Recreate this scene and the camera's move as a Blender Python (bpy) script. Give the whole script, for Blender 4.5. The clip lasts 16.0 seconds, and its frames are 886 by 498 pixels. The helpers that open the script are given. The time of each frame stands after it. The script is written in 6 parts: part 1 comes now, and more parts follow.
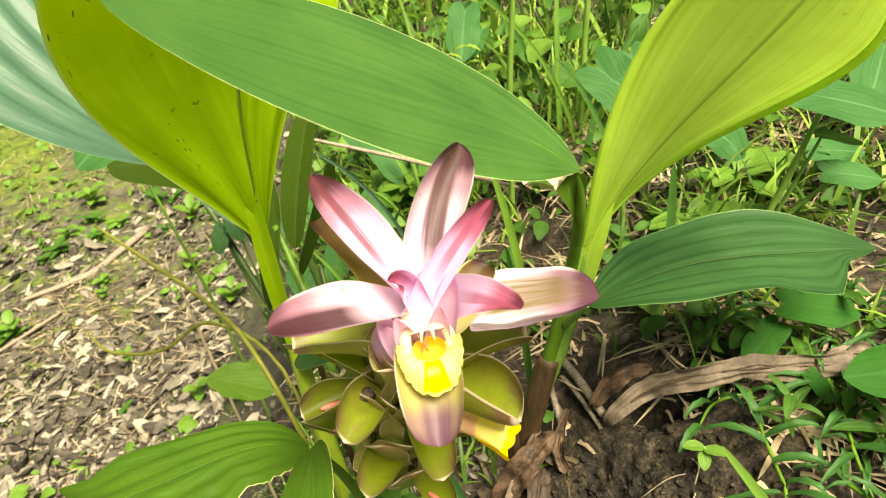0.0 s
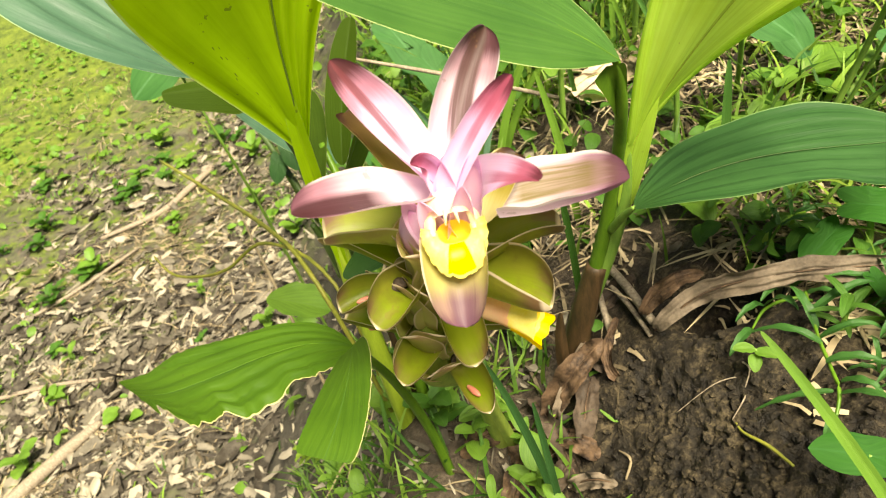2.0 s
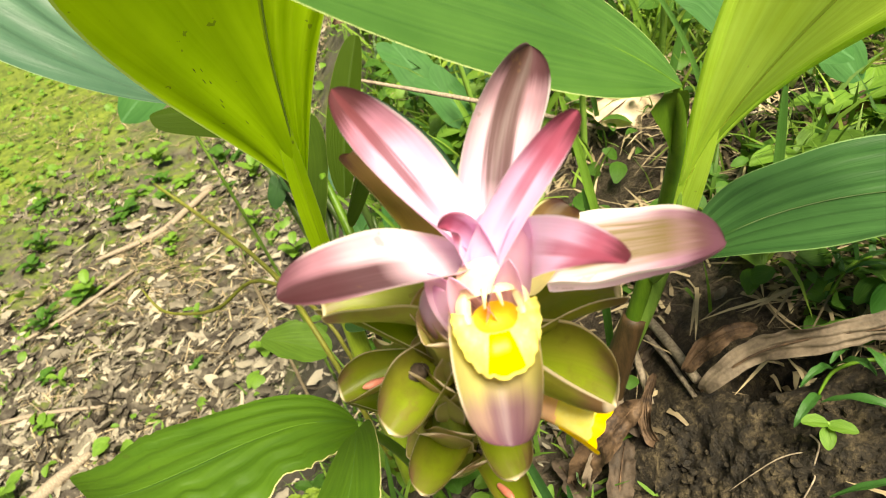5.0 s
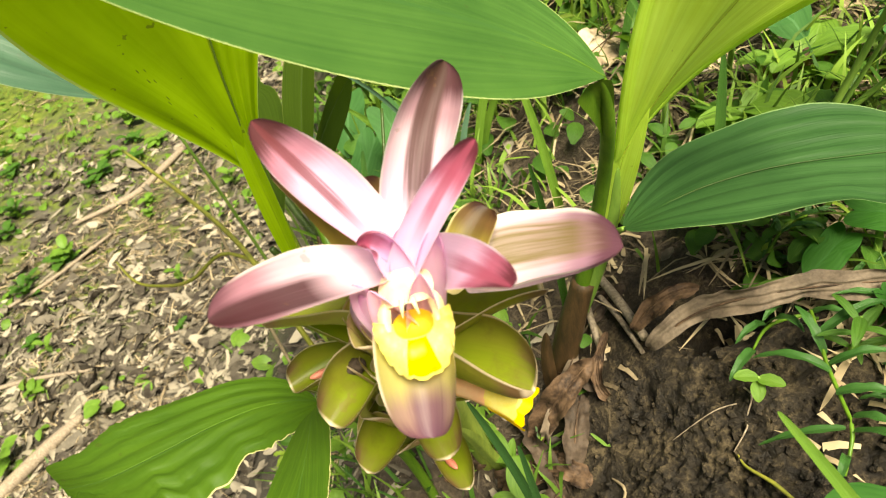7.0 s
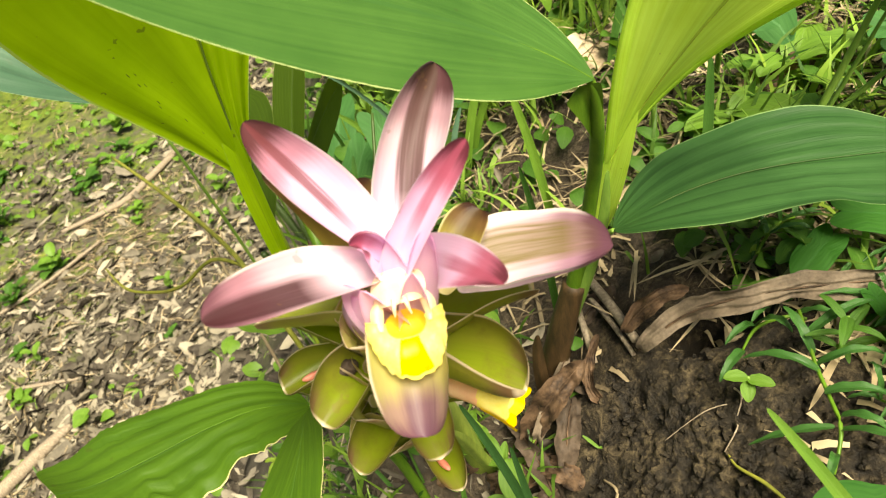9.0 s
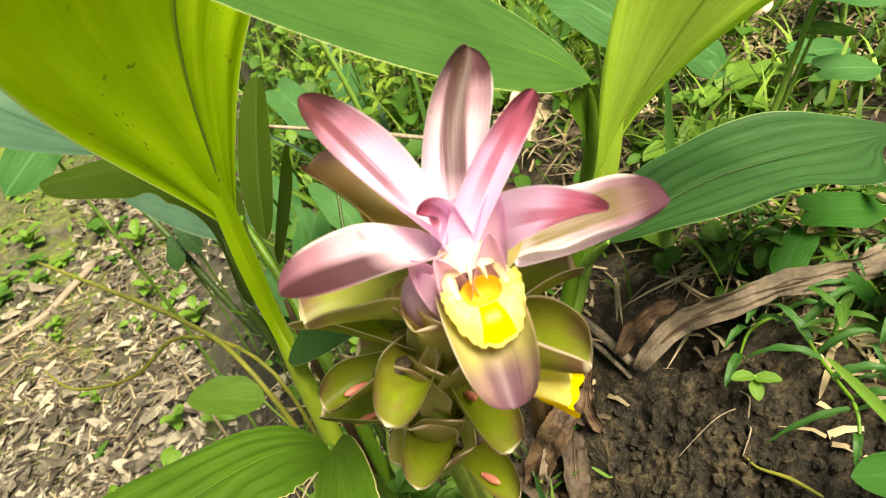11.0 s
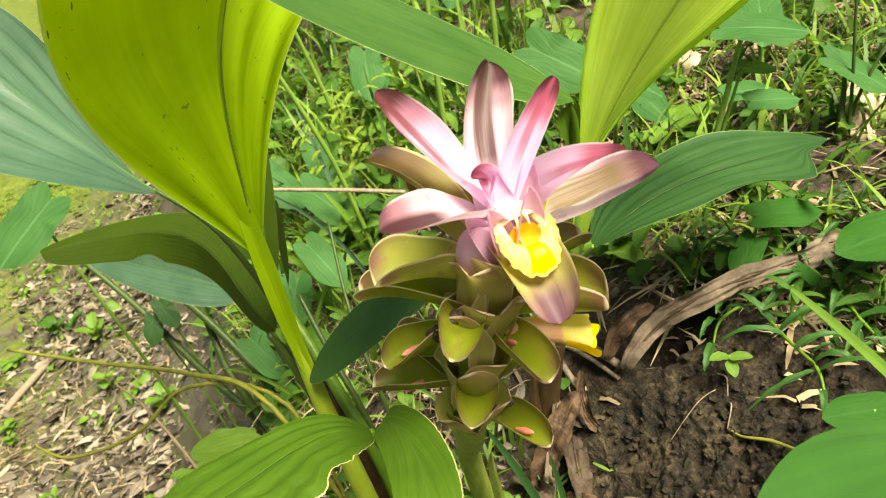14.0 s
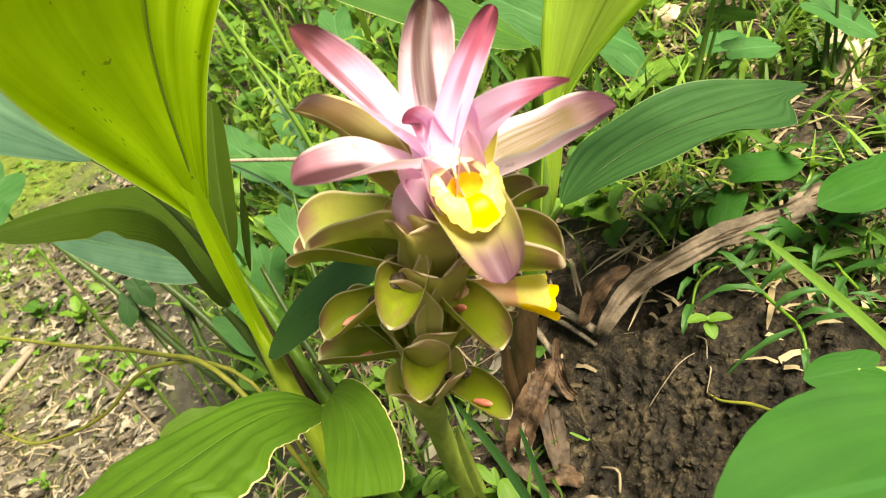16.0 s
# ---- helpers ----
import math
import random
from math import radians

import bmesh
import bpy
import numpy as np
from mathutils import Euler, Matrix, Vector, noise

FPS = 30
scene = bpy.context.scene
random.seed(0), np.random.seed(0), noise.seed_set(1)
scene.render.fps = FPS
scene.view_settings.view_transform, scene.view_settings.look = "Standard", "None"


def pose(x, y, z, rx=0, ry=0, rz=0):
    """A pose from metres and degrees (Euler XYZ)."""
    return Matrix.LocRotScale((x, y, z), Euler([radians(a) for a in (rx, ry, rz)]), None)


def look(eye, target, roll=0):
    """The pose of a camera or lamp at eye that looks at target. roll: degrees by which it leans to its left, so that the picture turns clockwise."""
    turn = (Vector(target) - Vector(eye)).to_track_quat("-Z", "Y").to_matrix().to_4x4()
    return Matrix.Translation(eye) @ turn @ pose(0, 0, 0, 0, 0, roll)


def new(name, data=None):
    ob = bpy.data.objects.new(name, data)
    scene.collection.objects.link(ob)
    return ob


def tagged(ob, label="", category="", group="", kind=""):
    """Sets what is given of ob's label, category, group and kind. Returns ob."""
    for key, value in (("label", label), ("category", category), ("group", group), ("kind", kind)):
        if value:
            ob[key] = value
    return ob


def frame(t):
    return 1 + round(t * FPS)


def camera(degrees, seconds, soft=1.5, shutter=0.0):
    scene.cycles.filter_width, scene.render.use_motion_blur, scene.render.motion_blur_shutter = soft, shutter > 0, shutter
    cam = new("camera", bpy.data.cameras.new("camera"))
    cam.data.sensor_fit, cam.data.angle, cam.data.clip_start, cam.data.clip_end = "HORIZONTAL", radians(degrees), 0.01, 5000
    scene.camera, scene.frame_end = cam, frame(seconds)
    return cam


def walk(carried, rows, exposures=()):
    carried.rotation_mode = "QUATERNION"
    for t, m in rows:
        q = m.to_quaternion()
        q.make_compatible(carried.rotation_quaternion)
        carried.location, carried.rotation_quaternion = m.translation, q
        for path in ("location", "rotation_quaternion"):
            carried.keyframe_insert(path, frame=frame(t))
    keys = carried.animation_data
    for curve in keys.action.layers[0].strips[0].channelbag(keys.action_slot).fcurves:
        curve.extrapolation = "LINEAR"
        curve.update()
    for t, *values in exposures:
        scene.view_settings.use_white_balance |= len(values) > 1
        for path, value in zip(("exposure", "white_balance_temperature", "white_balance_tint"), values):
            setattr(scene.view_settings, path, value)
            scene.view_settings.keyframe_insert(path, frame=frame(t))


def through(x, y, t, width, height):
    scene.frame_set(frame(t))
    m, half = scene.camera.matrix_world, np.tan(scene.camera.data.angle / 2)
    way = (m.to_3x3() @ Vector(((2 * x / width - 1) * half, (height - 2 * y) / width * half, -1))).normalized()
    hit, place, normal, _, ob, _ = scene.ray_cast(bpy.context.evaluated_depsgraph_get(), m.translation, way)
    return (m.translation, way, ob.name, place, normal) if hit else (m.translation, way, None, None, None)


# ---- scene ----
cam = camera(65.1, 16.0, soft=1.1)
cam.data.dof.use_dof = True
cam.data.dof.focus_distance, cam.data.dof.aperture_fstop = 0.36, 24.0
PATH = [
    (0, -0.0669, -0.2721, 0.4376, 53.95, 7.10, -7.41),
    (0.5, -0.0673, -0.2819, 0.4196, 52.15, 8.16, -5.80),
    (1, -0.0515, -0.2843, 0.4200, 50.26, 11.55, -4.68),
    (1.5, -0.0542, -0.2842, 0.4216, 49.56, 12.21, -4.03),
    (2, -0.0572, -0.2825, 0.4210, 49.12, 11.42, -4.13),
    (2.5, -0.0646, -0.2775, 0.4189, 49.10, 10.50, -4.18),
    (3, -0.0693, -0.2684, 0.4178, 50.88, 10.14, -3.45),
    (3.5, -0.0660, -0.2449, 0.4036, 51.28, 11.66, -4.34),
    (4, -0.0662, -0.2324, 0.3886, 52.20, 11.83, -3.73),
    (4.2, -0.0674, -0.2297, 0.3861, 53.14, 11.09, -3.28),
    (6.3, -0.0591, -0.2255, 0.4274, 45.35, 11.85, -5.95),
    (6.5, -0.0546, -0.2257, 0.4271, 45.77, 11.55, -6.29),
    (7, -0.0446, -0.2283, 0.4198, 45.51, 12.15, -6.47),
    (7.5, -0.0425, -0.2288, 0.4183, 45.43, 13.00, -6.69),
    (8, -0.0443, -0.2286, 0.4174, 45.40, 12.19, -6.75),
    (8.5, -0.0444, -0.2298, 0.4205, 45.63, 12.38, -6.83),
    (9, -0.0452, -0.2304, 0.4195, 45.86, 11.86, -7.27),
    (9.2, -0.0458, -0.2303, 0.4168, 46.16, 12.01, -7.64),
    (11.3, -0.1007, -0.2443, 0.3939, 52.13, 12.13, -16.51),
    (11.5, -0.1049, -0.2480, 0.3900, 52.13, 12.61, -16.83),
    (12, -0.1071, -0.2632, 0.3849, 53.10, 13.62, -19.25),
    (12.5, -0.1155, -0.2687, 0.3847, 54.90, 13.09, -22.13),
    (13, -0.1277, -0.2737, 0.3891, 55.31, 12.53, -22.50),
    (13.5, -0.1403, -0.2835, 0.3882, 56.06, 11.88, -22.64),
    (14, -0.1429, -0.2895, 0.4016, 57.51, 12.68, -21.33),
    (14.5, -0.1476, -0.2918, 0.4018, 57.79, 11.85, -21.20),
    (15, -0.1447, -0.2880, 0.3998, 57.87, 11.85, -21.50),
    (15.5, -0.1302, -0.2818, 0.3911, 56.82, 12.85, -22.33),
    (16, -0.1235, -0.2783, 0.3795, 55.02, 13.70, -22.77),
]
walk(cam, [(t, pose(x, y, z, rx, ry, rz)) for t, x, y, z, rx, ry, rz in PATH], [(0, 1.4, 7700, 6), (4, 1.36, 7700, 6), (6.3, 1.25, 7700, 6), (9.2, 1.23, 7700, 6), (11.3, 1.26, 7700, 6), (13.5, 1.29, 7700, 6), (14.5, 1.37, 7700, 6), (16, 1.41, 7700, 6)])

# ---- daylight: bright overcast sky, soft sun high over the camera ----
SUN_UP, SUN_TURN = 63.0, 150.0
world = bpy.data.worlds.new("sky")
scene.world = world
world.use_nodes = True
wn = world.node_tree
sky = wn.nodes.new("ShaderNodeTexSky")
sky.sky_type = "NISHITA"
sky.sun_disc = False
sky.sun_elevation = radians(SUN_UP)
sky.sun_rotation = radians(SUN_TURN)
sky.air_density, sky.dust_density = 1.0, 4.0
wn.nodes["Background"].inputs[1].default_value = 0.042
wn.links.new(sky.outputs[0], wn.nodes["Background"].inputs[0])
sun_data = bpy.data.lights.new("sun", "SUN")
sun_data.energy, sun_data.angle, sun_data.color = 5.55, radians(30), (1.0, 0.95, 0.86)
sun = new("sun", sun_data)
el, az = radians(SUN_UP), radians(SUN_TURN)
sun.matrix_world = look((0, 0, 5), Vector((0, 0, 5)) - Vector((math.sin(az) * math.cos(el), math.cos(az) * math.cos(el), math.sin(el))))


# ---- materials ----
def material(name):
    m = bpy.data.materials.new(name)
    m.use_nodes = True
    nt = m.node_tree
    return m, nt, nt.nodes["Principled BSDF"], nt.nodes["Material Output"]


def node(nt, kind, **inputs):
    n = nt.nodes.new(kind)
    for k, v in inputs.items():
        n.inputs[k.replace("_", " ")].default_value = v
    return n


def math_node(nt, op, a, b=None, clamp=False):
    n = nt.nodes.new("ShaderNodeMath")
    n.operation, n.use_clamp = op, clamp
    for i, v in enumerate((a, b)):
        if v is None:
            continue
        if isinstance(v, (int, float)):
            n.inputs[i].default_value = v
        else:
            nt.links.new(v, n.inputs[i])
    return n.outputs[0]


def ramp(nt, fac, stops, smooth=False):
    n = nt.nodes.new("ShaderNodeValToRGB")
    r = n.color_ramp
    if smooth:
        r.interpolation = "EASE"
    r.elements[1].position, r.elements[1].color = stops[-1][0], (*stops[-1][1], 1)
    r.elements[0].position, r.elements[0].color = stops[0][0], (*stops[0][1], 1)
    for p, c in stops[1:-1]:
        r.elements.new(p).color = (*c, 1)
    nt.links.new(fac, n.inputs[0])
    return n.outputs[0]


def mix(nt, fac, a, b, blend="MIX"):
    n = nt.nodes.new("ShaderNodeMix")
    n.data_type, n.blend_type = "RGBA", blend
    for sock, v in ((n.inputs[0], fac), (n.inputs[6], a), (n.inputs[7], b)):
        if isinstance(v, (int, float)):
            sock.default_value = v
        elif isinstance(v, tuple):
            sock.default_value = (*v, 1)
        else:
            nt.links.new(v, sock)
    return n.outputs[2]


def noise_tex(nt, vec, scale, detail=4.0, rough=0.55):
    n = nt.nodes.new("ShaderNodeTexNoise")
    n.inputs["Scale"].default_value, n.inputs["Detail"].default_value, n.inputs["Roughness"].default_value = scale, detail, rough
    if vec is not None:
        nt.links.new(vec, n.inputs["Vector"])
    return n.outputs[0]


def bumped(nt, bsdf, height, strength, distance):
    b = nt.nodes.new("ShaderNodeBump")
    b.inputs["Strength"].default_value, b.inputs["Distance"].default_value = strength, distance
    nt.links.new(height, b.inputs["Height"])
    nt.links.new(b.outputs[0], bsdf.inputs["Normal"])
    return b.outputs[0]


def blade_coords(nt):
    """Across (0 at the midrib, 1 at the margin), signed across, and along (0 base, 1 tip) of a blade."""
    tc = nt.nodes.new("ShaderNodeTexCoord")
    sep = nt.nodes.new("ShaderNodeSeparateXYZ")
    nt.links.new(tc.outputs["UV"], sep.inputs[0])
    c = math_node(nt, "MULTIPLY", math_node(nt, "SUBTRACT", sep.outputs[0], 0.5), 2.0)
    return math_node(nt, "ABSOLUTE", c), c, sep.outputs[1], tc


def combine(nt, x, y, z=0.0):
    n = nt.nodes.new("ShaderNodeCombineXYZ")
    for i, v in enumerate((x, y, z)):
        if isinstance(v, (int, float)):
            n.inputs[i].default_value = v
        else:
            nt.links.new(v, n.inputs[i])
    return n.outputs[0]


def leaf_material(name, low, high, through, share=0.4, rough=0.45, veins=16.0, rib=(0.3, 0.4, 0.1), margin=None, dirt=0.3, slant=5.0, gloss=0.5, rim=0.99, scars=False, one_side=False):
    """A living leaf: veins that leave the midrib at a slant, a midrib, a pale margin, fine specks; light passes through it."""
    m, nt, bsdf, out = material(name)
    a, c, s, tc = blade_coords(nt)
    lines = noise_tex(nt, combine(nt, math_node(nt, "SUBTRACT", math_node(nt, "MULTIPLY", a, veins), math_node(nt, "MULTIPLY", s, slant)), math_node(nt, "MULTIPLY", s, 1.2), 0.0), 1.0, 3.0)
    blotch = noise_tex(nt, tc.outputs["Object"], 28.0, 4.0)
    fine = noise_tex(nt, tc.outputs["Object"], 420.0, 2.0)
    tone = math_node(nt, "ADD", math_node(nt, "MULTIPLY", lines, 0.55), math_node(nt, "MULTIPLY", blotch, 0.45))
    col = ramp(nt, tone, [(0.36, low), (0.64, high)])
    ribmask = math_node(nt, "LESS_THAN", a, 0.025)
    col = mix(nt, math_node(nt, "MULTIPLY", ribmask, 0.6), col, rib)
    edge = math_node(nt, "GREATER_THAN", math_node(nt, "ADD", a, math_node(nt, "MULTIPLY", fine, 0.015)), rim)
    if one_side:
        edge = math_node(nt, "MULTIPLY", edge, math_node(nt, "LESS_THAN", c, 0.0))
    if margin:
        col = mix(nt, edge, col, margin)
    speck = math_node(nt, "GREATER_THAN", noise_tex(nt, tc.outputs["Object"], 170.0, 2.0), 0.735)
    col = mix(nt, math_node(nt, "MULTIPLY", speck, dirt), col, (0.06, 0.045, 0.015))
    if scars:
        # short dark slits where insects have fed, in loose rows along the veins
        cell = nt.nodes.new("ShaderNodeTexVoronoi")
        cell.inputs["Scale"].default_value = 1.0
        nt.links.new(combine(nt, math_node(nt, "MULTIPLY", c, 34.0), math_node(nt, "MULTIPLY", s, 22.0)), cell.inputs["Vector"])
        rows = math_node(nt, "GREATER_THAN", noise_tex(nt, combine(nt, math_node(nt, "MULTIPLY", c, 5.0), math_node(nt, "MULTIPLY", s, 1.8), 4.0), 1.0, 2.0), 0.6)
        pick = nt.nodes.new("ShaderNodeSeparateColor")
        nt.links.new(cell.outputs["Color"], pick.inputs[0])
        rows = math_node(nt, "MULTIPLY", rows, math_node(nt, "GREATER_THAN", pick.outputs[0], 0.55))
        slit = math_node(nt, "MULTIPLY", math_node(nt, "LESS_THAN", cell.outputs["Distance"], 0.14), rows)
        speck = math_node(nt, "MAXIMUM", speck, math_node(nt, "MULTIPLY", slit, 1.6))
        col = mix(nt, math_node(nt, "MULTIPLY", slit, 0.85), col, (0.03, 0.03, 0.01))
    nt.links.new(col, bsdf.inputs["Base Color"])
    bsdf.inputs["Roughness"].default_value = rough
    bsdf.inputs["Specular IOR Level"].default_value = gloss
    n = bumped(nt, bsdf, math_node(nt, "ADD", math_node(nt, "MULTIPLY", lines, 0.8), math_node(nt, "MULTIPLY", fine, 0.12)), 0.35, 0.002)
    tr = nt.nodes.new("ShaderNodeBsdfTranslucent")
    tcol = ramp(nt, tone, [(0.3, tuple(v * 0.62 for v in through)), (0.66, through)])
    tcol = mix(nt, math_node(nt, "MULTIPLY", ribmask, 0.5), tcol, tuple(v * 0.45 for v in through))
    tcol = mix(nt, math_node(nt, "MULTIPLY", speck, dirt), tcol, (0.05, 0.04, 0.01))
    nt.links.new(tcol, tr.inputs[0])
    nt.links.new(n, tr.inputs["Normal"])
    mx = nt.nodes.new("ShaderNodeMixShader")
    mx.inputs[0].default_value = share
    nt.links.new(bsdf.outputs[0], mx.inputs[1])
    nt.links.new(tr.outputs[0], mx.inputs[2])
    nt.links.new(mx.outputs[0], out.inputs[0])
    return m


def bract_material(name, stops, streak, streak_from=0.4, streak_wide=0.35, margin=(0.75, 0.62, 0.55), share=0.42, through=(0.85, 0.45, 0.5), rough=0.42, streak_hard=0.6, rust=None, streak_at=0.0, streak_to=2.0, solid=0.0):
    """A bract: colour changes from base to tip, with a darker streak along the middle and a pale thin margin."""
    m, nt, bsdf, out = material(name)
    a, c, s, tc = blade_coords(nt)
    lines = noise_tex(nt, combine(nt, math_node(nt, "MULTIPLY", c, 9.0), math_node(nt, "MULTIPLY", s, 1.3), 0.0), 1.0, 2.0)
    blotch = noise_tex(nt, tc.outputs["Object"], 90.0, 3.0)
    fibre = noise_tex(nt, combine(nt, math_node(nt, "MULTIPLY", c, 20.0), math_node(nt, "MULTIPLY", s, 1.6), 3.0), 1.0, 3.0)
    along = math_node(nt, "ADD", s, math_node(nt, "MULTIPLY", math_node(nt, "SUBTRACT", lines, 0.5), 0.13))
    col = ramp(nt, along, stops, True)
    away = math_node(nt, "ABSOLUTE", math_node(nt, "SUBTRACT", c, streak_at))
    mid = math_node(nt, "SUBTRACT", 1.0, math_node(nt, "DIVIDE", math_node(nt, "ADD", away, math_node(nt, "MULTIPLY", math_node(nt, "SUBTRACT", lines, 0.5), 0.35)), streak_wide), True)
    start = math_node(nt, "MULTIPLY", math_node(nt, "MULTIPLY", math_node(nt, "SUBTRACT", s, streak_from), 4.0, True), math_node(nt, "MULTIPLY", math_node(nt, "SUBTRACT", streak_to, s), 4.0, True))
    mid = math_node(nt, "MULTIPLY", math_node(nt, "MULTIPLY", mid, 2.4, True), math_node(nt, "ADD", math_node(nt, "MULTIPLY", math_node(nt, "SUBTRACT", fibre, 0.5), 1.1 - solid), 0.85 + 0.15 * solid, True))
    col = mix(nt, math_node(nt, "MULTIPLY", math_node(nt, "MULTIPLY", mid, start), streak_hard), col, streak)
    edge = math_node(nt, "MULTIPLY", math_node(nt, "SUBTRACT", a, 0.945 if rust else 0.89), 40.0 if rust else 14.0, True)
    if rust:
        band = math_node(nt, "MULTIPLY", math_node(nt, "SUBTRACT", math_node(nt, "ADD", a, math_node(nt, "MULTIPLY", math_node(nt, "SUBTRACT", blotch, 0.5), 1.1)), 0.66), 2.6, True)
        col = mix(nt, math_node(nt, "MULTIPLY", band, 0.42), col, rust)
    if rust:
        bruise = math_node(nt, "MULTIPLY", math_node(nt, "SUBTRACT", noise_tex(nt, tc.outputs["Object"], 75.0, 7.0, 0.7), 0.52), 6.0, True)
        col = mix(nt, math_node(nt, "MULTIPLY", bruise, 0.42), col, rust)
        rim = math_node(nt, "MAXIMUM", edge, math_node(nt, "MULTIPLY", math_node(nt, "SUBTRACT", s, 0.965), 40.0, True))
    else:
        rim = math_node(nt, "MULTIPLY", edge, math_node(nt, "MULTIPLY", math_node(nt, "SUBTRACT", 0.9, s), 10.0, True))
    col = mix(nt, rim, col, margin)
    col = mix(nt, math_node(nt, "MULTIPLY", math_node(nt, "MULTIPLY", math_node(nt, "SUBTRACT", 0.5, fibre), 1.6, True), 0.1), col, streak)
    col = mix(nt, math_node(nt, "MULTIPLY", math_node(nt, "GREATER_THAN", blotch, 0.69), 0.3), col, (0.2, 0.11, 0.05))
    nt.links.new(col, bsdf.inputs["Base Color"])
    bsdf.inputs["Roughness"].default_value = rough
    n = bumped(nt, bsdf, lines, 0.14, 0.001)
    tr = nt.nodes.new("ShaderNodeBsdfTranslucent")
    tcol = mix(nt, 0.12, col, through)
    bsdf.inputs["Specular IOR Level"].default_value = 0.22
    nt.links.new(tcol, tr.inputs[0])
    nt.links.new(n, tr.inputs["Normal"])
    mx = nt.nodes.new("ShaderNodeMixShader")
    mx.inputs[0].default_value = share
    nt.links.new(bsdf.outputs[0], mx.inputs[1])
    nt.links.new(tr.outputs[0], mx.inputs[2])
    nt.links.new(mx.outputs[0], out.inputs[0])
    return m


def plain_material(name, low, high, scale=60.0, rough=0.6, bump=0.3, depth=0.001, stretch=None, spread=0.15, per_island=False, share=0.0, skew=1.7):
    """A matt natural surface with two scales of grain; pieces of one mesh can differ in tone."""
    m, nt, bsdf, out = material(name)
    tc = nt.nodes.new("ShaderNodeTexCoord")
    vec = tc.outputs["Object"]
    if stretch:
        mp = nt.nodes.new("ShaderNodeMapping")
        mp.inputs["Scale"].default_value = stretch
        nt.links.new(vec, mp.inputs[0])
        vec = mp.outputs[0]
    big, fine = noise_tex(nt, vec, scale, 5.0), noise_tex(nt, vec, scale * 7, 3.0)
    tone = math_node(nt, "ADD", math_node(nt, "MULTIPLY", big, 0.7), math_node(nt, "MULTIPLY", fine, 0.3))
    if per_island:
        geo = nt.nodes.new("ShaderNodeNewGeometry")
        tone = math_node(nt, "ADD", math_node(nt, "MULTIPLY", tone, 0.45), math_node(nt, "MULTIPLY", math_node(nt, "POWER", geo.outputs["Random Per Island"], skew), 0.6))
        col = ramp(nt, tone, [(0.2, low), (0.75, high)])
    else:
        col = ramp(nt, tone, [(0.5 - spread, low), (0.5 + spread, high)])
    nt.links.new(col, bsdf.inputs["Base Color"])
    bsdf.inputs["Roughness"].default_value = rough
    bsdf.inputs["Specular IOR Level"].default_value = 0.28
    n = bumped(nt, bsdf, tone, bump, depth)
    if share:
        tr = nt.nodes.new("ShaderNodeBsdfTranslucent")
        nt.links.new(col, tr.inputs[0])
        mx = nt.nodes.new("ShaderNodeMixShader")
        mx.inputs[0].default_value = share
        nt.links.new(bsdf.outputs[0], mx.inputs[1])
        nt.links.new(tr.outputs[0], mx.inputs[2])
        nt.links.new(mx.outputs[0], out.inputs[0])
    return m


M_YOUNG = leaf_material("young leaf", (0.26, 0.44, 0.009), (0.37, 0.56, 0.017), (0.45, 0.68, 0.006), 0.45, 0.55, 9, (0.16, 0.2, 0.02), (0.4, 0.5, 0.15), 0.5, gloss=0.2, scars=True)
M_YOUNG2 = leaf_material("pale young leaf", (0.45, 0.66, 0.05), (0.56, 0.79, 0.12), (0.62, 0.9, 0.1), 0.45, 0.5, 14, (0.25, 0.34, 0.03), (0.45, 0.55, 0.2), 0.25, gloss=0.25)
M_LEAF = leaf_material("mature leaf", (0.03, 0.09, 0.016), (0.056, 0.138, 0.026), (0.16, 0.34, 0.028), 0.25, 0.5, 15, (0.04, 0.115, 0.024), (0.3, 0.36, 0.14), 0.15, gloss=0.18, rim=0.994)
M_BLUE = leaf_material("leaf with bluish bloom", (0.036, 0.088, 0.05), (0.07, 0.138, 0.082), (0.12, 0.26, 0.06), 0.12, 0.45, 13, (0.07, 0.15, 0.075), (0.2, 0.28, 0.14), 0.1, gloss=0.3, rim=0.994)
# M_DARK: dark olive underside; on shoot3 the same dark colour stands in for shade
M_DARK = leaf_material("dark underside and shaded leaf", (0.03, 0.058, 0.006), (0.038, 0.069, 0.007), (0.1, 0.17, 0.005), 0.32, 0.6, 13, (0.035, 0.06, 0.012), (0.1, 0.13, 0.03), 0.4, gloss=0.05)
M_RIGHT = leaf_material("dark green leaf", (0.017, 0.056, 0.014), (0.033, 0.09, 0.024), (0.06, 0.15, 0.02), 0.14, 0.5, 14, (0.025, 0.08, 0.015), (0.12, 0.2, 0.07), 0.1, gloss=0.14)
M_CHEWED = leaf_material("chewed leaf", (0.036, 0.09, 0.007), (0.064, 0.14, 0.011), (0.21, 0.35, 0.012), 0.34, 0.5, 7, (0.055, 0.13, 0.022), (0.6, 0.55, 0.25), 0.25, gloss=0.2, rim=0.984, one_side=True)
M_HEART = leaf_material("smooth green leaf", (0.018, 0.082, 0.011), (0.03, 0.115, 0.015), (0.12, 0.34, 0.02), 0.33, 0.6, 6, (0.035, 0.13, 0.025), None, 0.1, -5.0, gloss=0.08)
M_WEED = leaf_material("weed leaf", (0.032, 0.095, 0.013), (0.065, 0.155, 0.021), (0.2, 0.4, 0.03), 0.35, 0.5, 9, (0.13, 0.24, 0.06), None, 0.2, -7.0, gloss=0.2)
